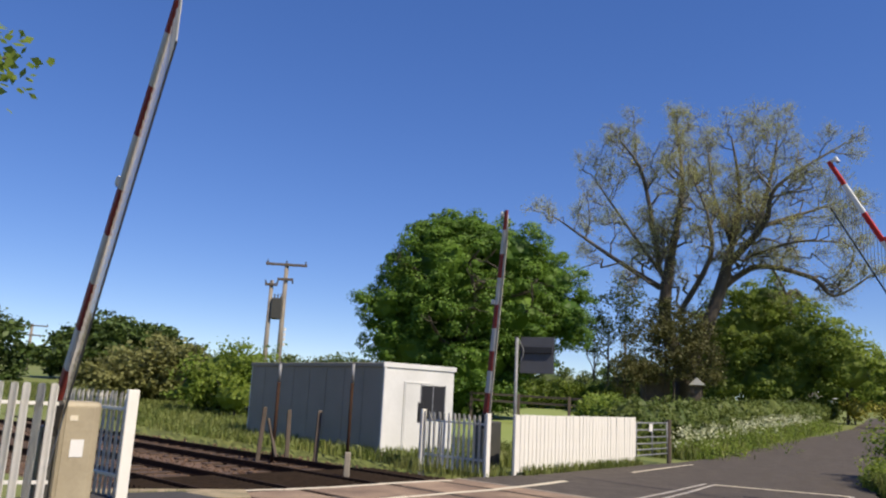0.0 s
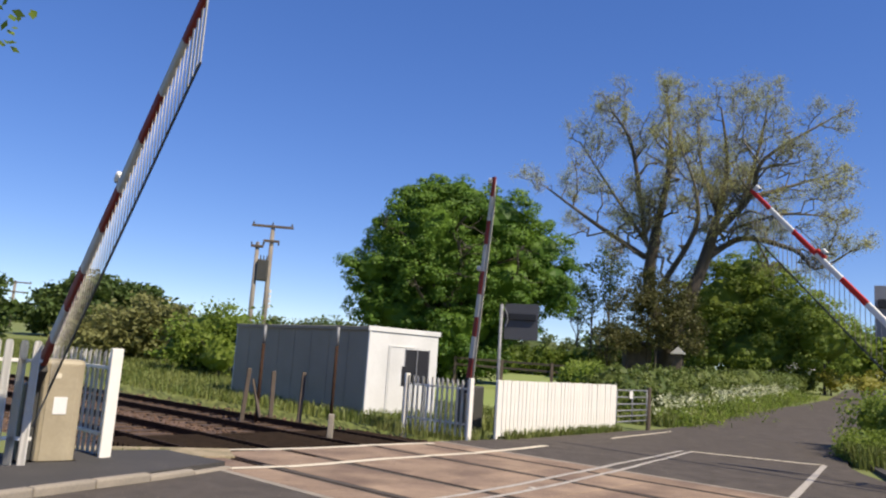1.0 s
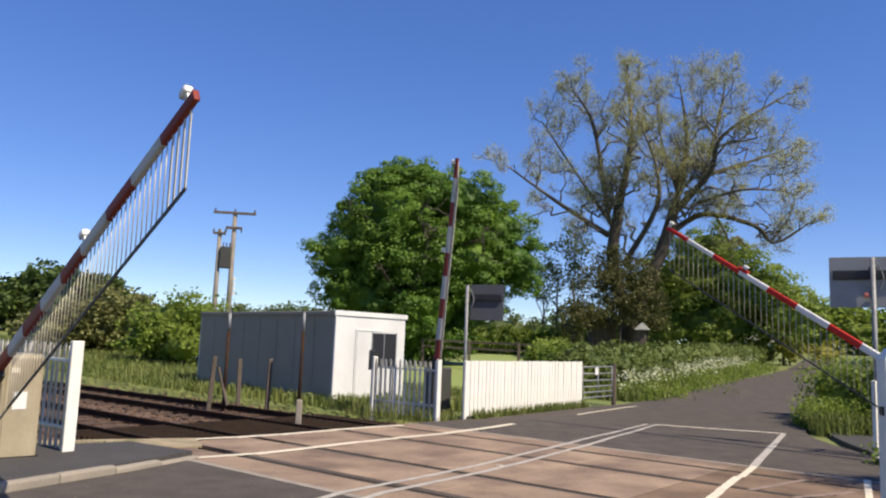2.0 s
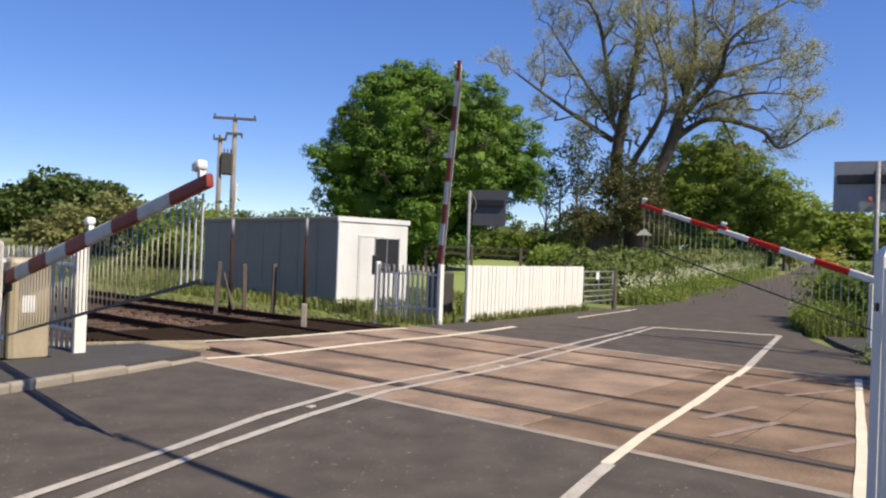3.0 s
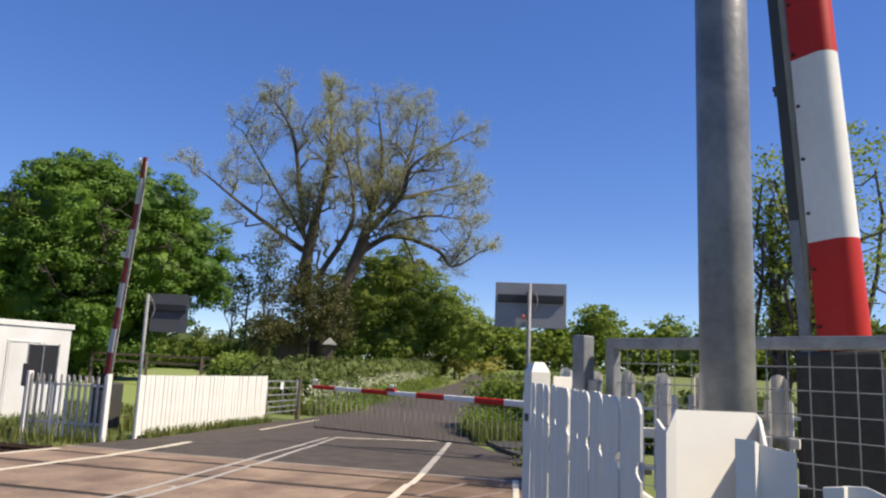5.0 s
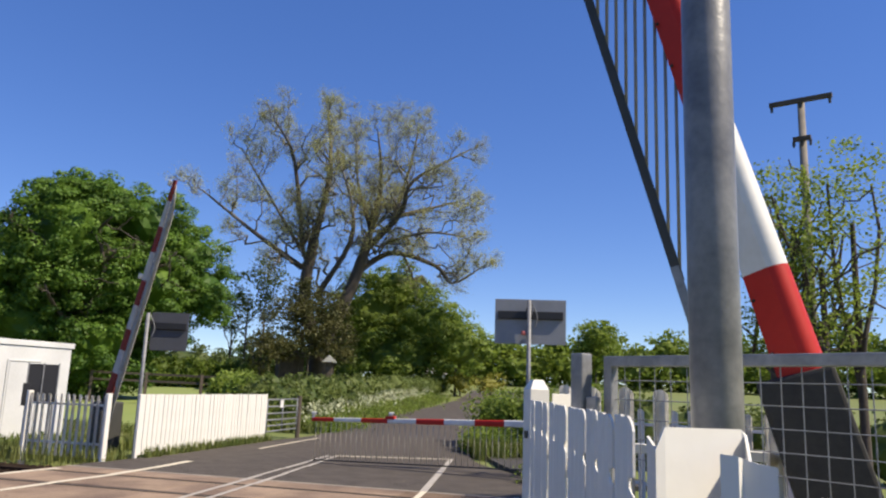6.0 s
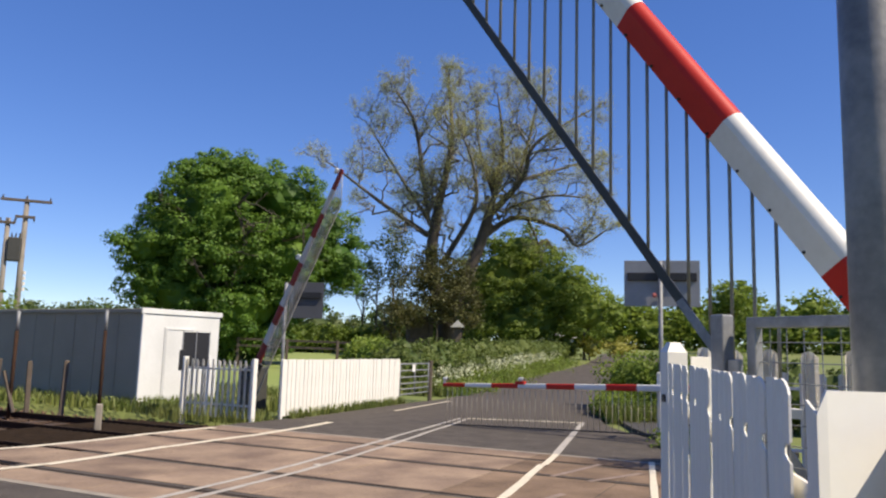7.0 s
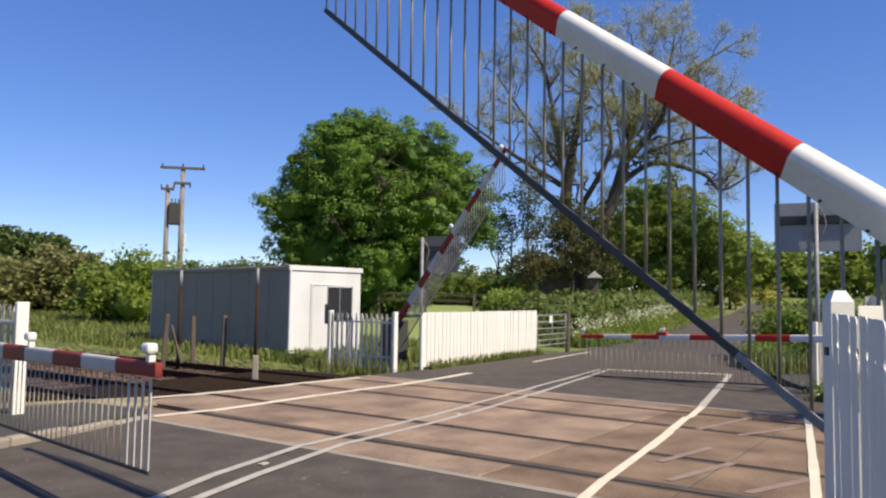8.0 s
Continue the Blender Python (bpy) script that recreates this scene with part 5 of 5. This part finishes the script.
def sprig_tree():
    """The tree whose branch tip hangs into view beside the approach."""
    rng = np.random.default_rng(41)
    e = thing("roadside_oak", "overhanging branch of a roadside tree in young leaf", "tree", (-9.5, 6.5, 0))
    tipw = spot(34.0, 20.2, 10.0) - Vector((-9.5, 6.5, 0))
    segs, tips = [], []
    segs.append((Vector((0, 0, -0.2)), Vector((0, 0, 3.4)), 0.25, 0.2))
    grow(segs, tips, Vector((0, 0, 3.2)), tipw, 0.1, 0.015, rng, 1, 3, 0.05, 0.15)
    limbs("trunk", segs, BARK, e)
    c = np.array(tuple(tipw)) + rng.normal(size=(90, 3)) * (0.16, 0.2, 0.26)
    quads("crown", c, 0.13, BRIGHTLEAF, rng, 0.3, e)


sprig_tree()


def hedge(name, label, line, h0, h1, w, leaf, material, seed):
    """A run of overlapping leafy lumps along a line, h0 high at its start and h1 at its end."""
    rng = np.random.default_rng(seed)
    pts = smooth_line(line, 0.85)
    e = thing(name, label, "hedge", (0, 0, 0), kind="stuff")
    bl = []
    for k, p in enumerate(pts):
        h = (h0 + (h1 - h0) * k / len(pts)) * (1 + rng.normal() * 0.05)
        bl.append(((p.x + rng.normal() * 0.1, p.y + rng.normal() * 0.1, rise(p.x, p.y) + h * 0.48), (w * 0.55, w * 0.55, h * 0.54)))
    quads("foliage", clumps(bl, 3.2, 0.16, 26, rng, 0.75), leaf, material, rng, 0.4, e)
    inner_mass(bl, material, e, 0.8, seed)


hedge("hedge", "trimmed green hedge along the road bank", [(6.9, 31.0), (9.6, 34.4), (14.2, 41.2), (23.2, 53.4), (30, 63)], 1.95, 1.35, 1.7, 0.14, HEDGELEAF, 51)
hedge("field_hedge", "low dark hedge across the paddock", [(6.9, 31.5), (6.4, 36), (8.5, 43)], 1.9, 1.7, 1.5, 0.16, DARKLEAF, 52)
hedge("far_hedge", "field hedge below the far trees", [tuple(polar(a, 64)[:2]) for a in (4, 0, -4, -8, -12)], 2.3, 2.3, 1.8, 0.2, DARKLEAF, 53)
hedge("boundary_hedge", "dark field hedge beyond the near fences", [tuple(polar(a, 21)[:2]) for a in (-38, -44, -50, -56, -64)], 1.6, 1.7, 1.4, 0.13, HEDGELEAF, 54)
pd = strip(B(), smooth_line([(1.2, 26.5), (-1.5, 42), (-3, 66)]), smooth_line([(6.4, 30.6), (7, 42), (12, 66)]), -0.01, 30, 0.1, 4)
tagged(part("paddock", pd, FIELD), "bright grazed paddock grass behind the fence", "field", kind="structure")


def weeds(name, label, n, place, h, seed, leaf=0.08, material=None, category="weeds"):
    """Low leafy growth."""
    rng = np.random.default_rng(seed)
    c = []
    for _ in range(n):
        x, y = place(rng)
        top = h * rng.uniform(0.3, 1.1)
        k = rng.random((14, 3))
        c.append(np.stack([x + (k[:, 0] - 0.5) * 0.3, y + (k[:, 1] - 0.5) * 0.3, rise(x, y) - 0.03 + k[:, 2] * top], 1))
    return tagged(quads(name, np.concatenate(c), leaf, material or BRIGHTLEAF, rng, 0.5), label, category, kind="stuff")


def tufts(name, label, n, place, h, seed, material=BLADE, width=0.012):
    """Grass blades: bent triangles; place gives x, y."""
    rng = np.random.default_rng(seed)
    verts, faces = [], []
    for _ in range(n):
        x, y = place(rng)
        z = rise(x, y) - 0.06
        t = rng.uniform(0, 2 * math.pi)
        hh = h * rng.uniform(0.45, 1.25)
        w = width * rng.uniform(0.6, 1.6)
        dx, dy = math.cos(t), math.sin(t)
        lean = rng.uniform(0.1, 0.5) * hh
        i = len(verts)
        verts += [(x - dy * w, y + dx * w, z), (x + dy * w, y - dx * w, z), (x + dx * lean * 0.4 + dy * w * 0.7, y + dy * lean * 0.4 - dx * w * 0.7, z + hh * 0.6),
                  (x + dx * lean * 0.4 - dy * w * 0.7, y + dy * lean * 0.4 + dx * w * 0.7, z + hh * 0.6), (x + dx * lean, y + dy * lean, z + hh)]
        faces += [(i, i + 1, i + 2, i + 3), (i + 3, i + 2, i + 4)]
    me = bpy.data.meshes.new(name)
    me.from_pydata(verts, [], faces)
    return tagged(link(name, me, material), label, "grass", kind="stuff")


def along(a, b, spread):
    a, b = Vector((*a, 0)), Vector((*b, 0))
    d = (b - a).normalized()
    s = Vector((-d.y, d.x, 0))

    def f(rng):
        p = a.lerp(b, rng.random()) + s * rng.normal() * spread
        return p.x, p.y
    return f


def bank(rng):
    u, v = -13 - 45 * rng.random() ** 1.3, 14.2 + 9 * rng.random()
    p = uv(u, v)
    return p.x, p.y


tufts("grass_tufts", "long green grass between the track and the hut", 26000, bank, 0.32, 61, width=0.02)
tufts("grass_tufts", "tufts of grass at the foot of the white fence", 1500, along((1.6, 18.75), (5.6, 24.0), 0.07), 0.28, 62)
tufts("grass_tufts", "tufts of grass by the return fence", 900, along((1.0, 18.2), (-1.4, 19.9), 0.35), 0.3, 63)
tufts("verge_grass", "tall grass on the hedge bank", 9000, along((7.6, 28.2), (23.5, 51.4), 0.6), 0.5, 64, width=0.02)
tufts("verge_grass", "rank grass under the roadside bush", 5000, along((10.2, 19.3), (13.2, 18.4), 0.5), 0.5, 65, width=0.014)
weeds("verge_weeds", "bright leafy weeds on the roadside bank", 1300, along((10.4, 19.9), (13.6, 19.0), 0.55), 0.8, 81)
weeds("verge_weeds", "leafy green growth under the hedge", 1500, along((8.0, 28.4), (23.8, 51.6), 0.7), 0.6, 82, 0.1)
weeds("verge_weeds", "dark weeds at the foot of the fence post", 90, along((8.3, 12.9), (8.9, 13.3), 0.2), 0.4, 83, 0.07)
weeds("trackside_scrub", "rough green scrub along the railway bank", 1100, bank, 0.24, 84, 0.1, HEDGELEAF)
tufts("verge_grass", "dry grass behind the footway", 500, along((-5.3, 12.0), (-4.3, 12.6), 0.12), 0.12, 66)


def parsley():
    rng = np.random.default_rng(71)
    f = along((7.9, 28.6), (22.5, 50.2), 0.5)
    hd = []
    for _ in range(150):
        x, y = f(rng)
        z = rise(x, y)
        h = rng.uniform(0.35, 0.95)
        hd.append(np.array((x, y, z + h)) + rng.normal(size=(18, 3)) * (0.17, 0.17, 0.07))
    quads_ob = quads("cow_parsley", np.concatenate(hd), 0.1, FLOWER, rng, 1.2)
    tagged(quads_ob, "frothy white cow parsley flowering along the hedge", "flowers", kind="stuff")


parsley()

# ---- paddock and houses ----


def rail_fence():
    e = thing("paddock_fence", "dark wooden post and rail fence across the paddock", "fence", (0, 0, 0))
    line = [polar(a, 43 + 0.25 * a) for a in (-1, -4.5, -8.2, -12)]
    for p, q in zip(line, line[1:]):
        z, z1 = rise(p.x, p.y), rise(q.x, q.y)
        part("post", box(B(), (p.x, p.y, z + 0.75), (0.14, 0.14, 1.7)), WOOD, e)
        for h in (1.15, 1.5):
            part("rail", beam(B(), (p.x, p.y, z + h), (q.x, q.y, z1 + h), 0.05, 0.11), WOOD, e)


rail_fence()


def house(label, az, d, w, h, eave, roof_mat, wall_mat, rz=0, windows=()):
    p = polar(az, d)
    e = thing("house", label, "house", (p.x, p.y, rise(p.x, p.y)), rz)
    deep = w * 0.6
    part("wall", box(B(), (0, 0, eave / 2), (w, deep, eave)), wall_mat, e)
    bm = B()
    x, y = w / 2 + 0.3, deep / 2 + 0.3
    vs = [bm.verts.new(q) for q in ((-x, -y, eave), (x, -y, eave), (x, y, eave), (-x, y, eave), (-x, 0, h), (x, 0, h))]
    for f in ((0, 1, 5, 4), (2, 3, 4, 5), (0, 4, 3), (1, 2, 5), (3, 2, 1, 0)):
        bm.faces.new([vs[i] for i in f])
    part("roof", bm, roof_mat, e)
    for wx in windows:
        part("window", box(B(), (wx, -deep / 2 - 0.02, eave * 0.6), (0.9, 0.06, 0.9)), GLASS_DARK, e)
    return e


house("low brown-roofed shed among the trees", -14.3, 60.3, 1.9, 3.25, 2.75, ROOF, WOOD, 8)
# sized and placed for the camera's view; dark wall leaves only the gable visible
house("white gable beside the ash, on a dark wall that blends into the thicket", -17.2, 56.5, 0.8, 2.95, 2.45, RENDERED, WOOD, 70)
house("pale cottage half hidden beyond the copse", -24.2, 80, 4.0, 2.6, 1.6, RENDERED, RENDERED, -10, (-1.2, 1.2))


def motions():
    for arm, rail, rods, z0, drop, th, under in BARRIERS:
        walk(arm, [(t, pose(0, 0, z0, 0, -a, 0)) for t, a in th])
        walk(rail, [(t, pose(under * math.sin(radians(a)), 0, z0 - under * math.cos(radians(a)) - drop, 0, -a, 0)) for t, a in th])
        for s, rod in rods:
            walk(rod, [(t, pose(s * math.cos(radians(a)) + under * math.sin(radians(a)), 0, z0 + s * math.sin(radians(a)) - under * math.cos(radians(a)))) for t, a in th])


motions()
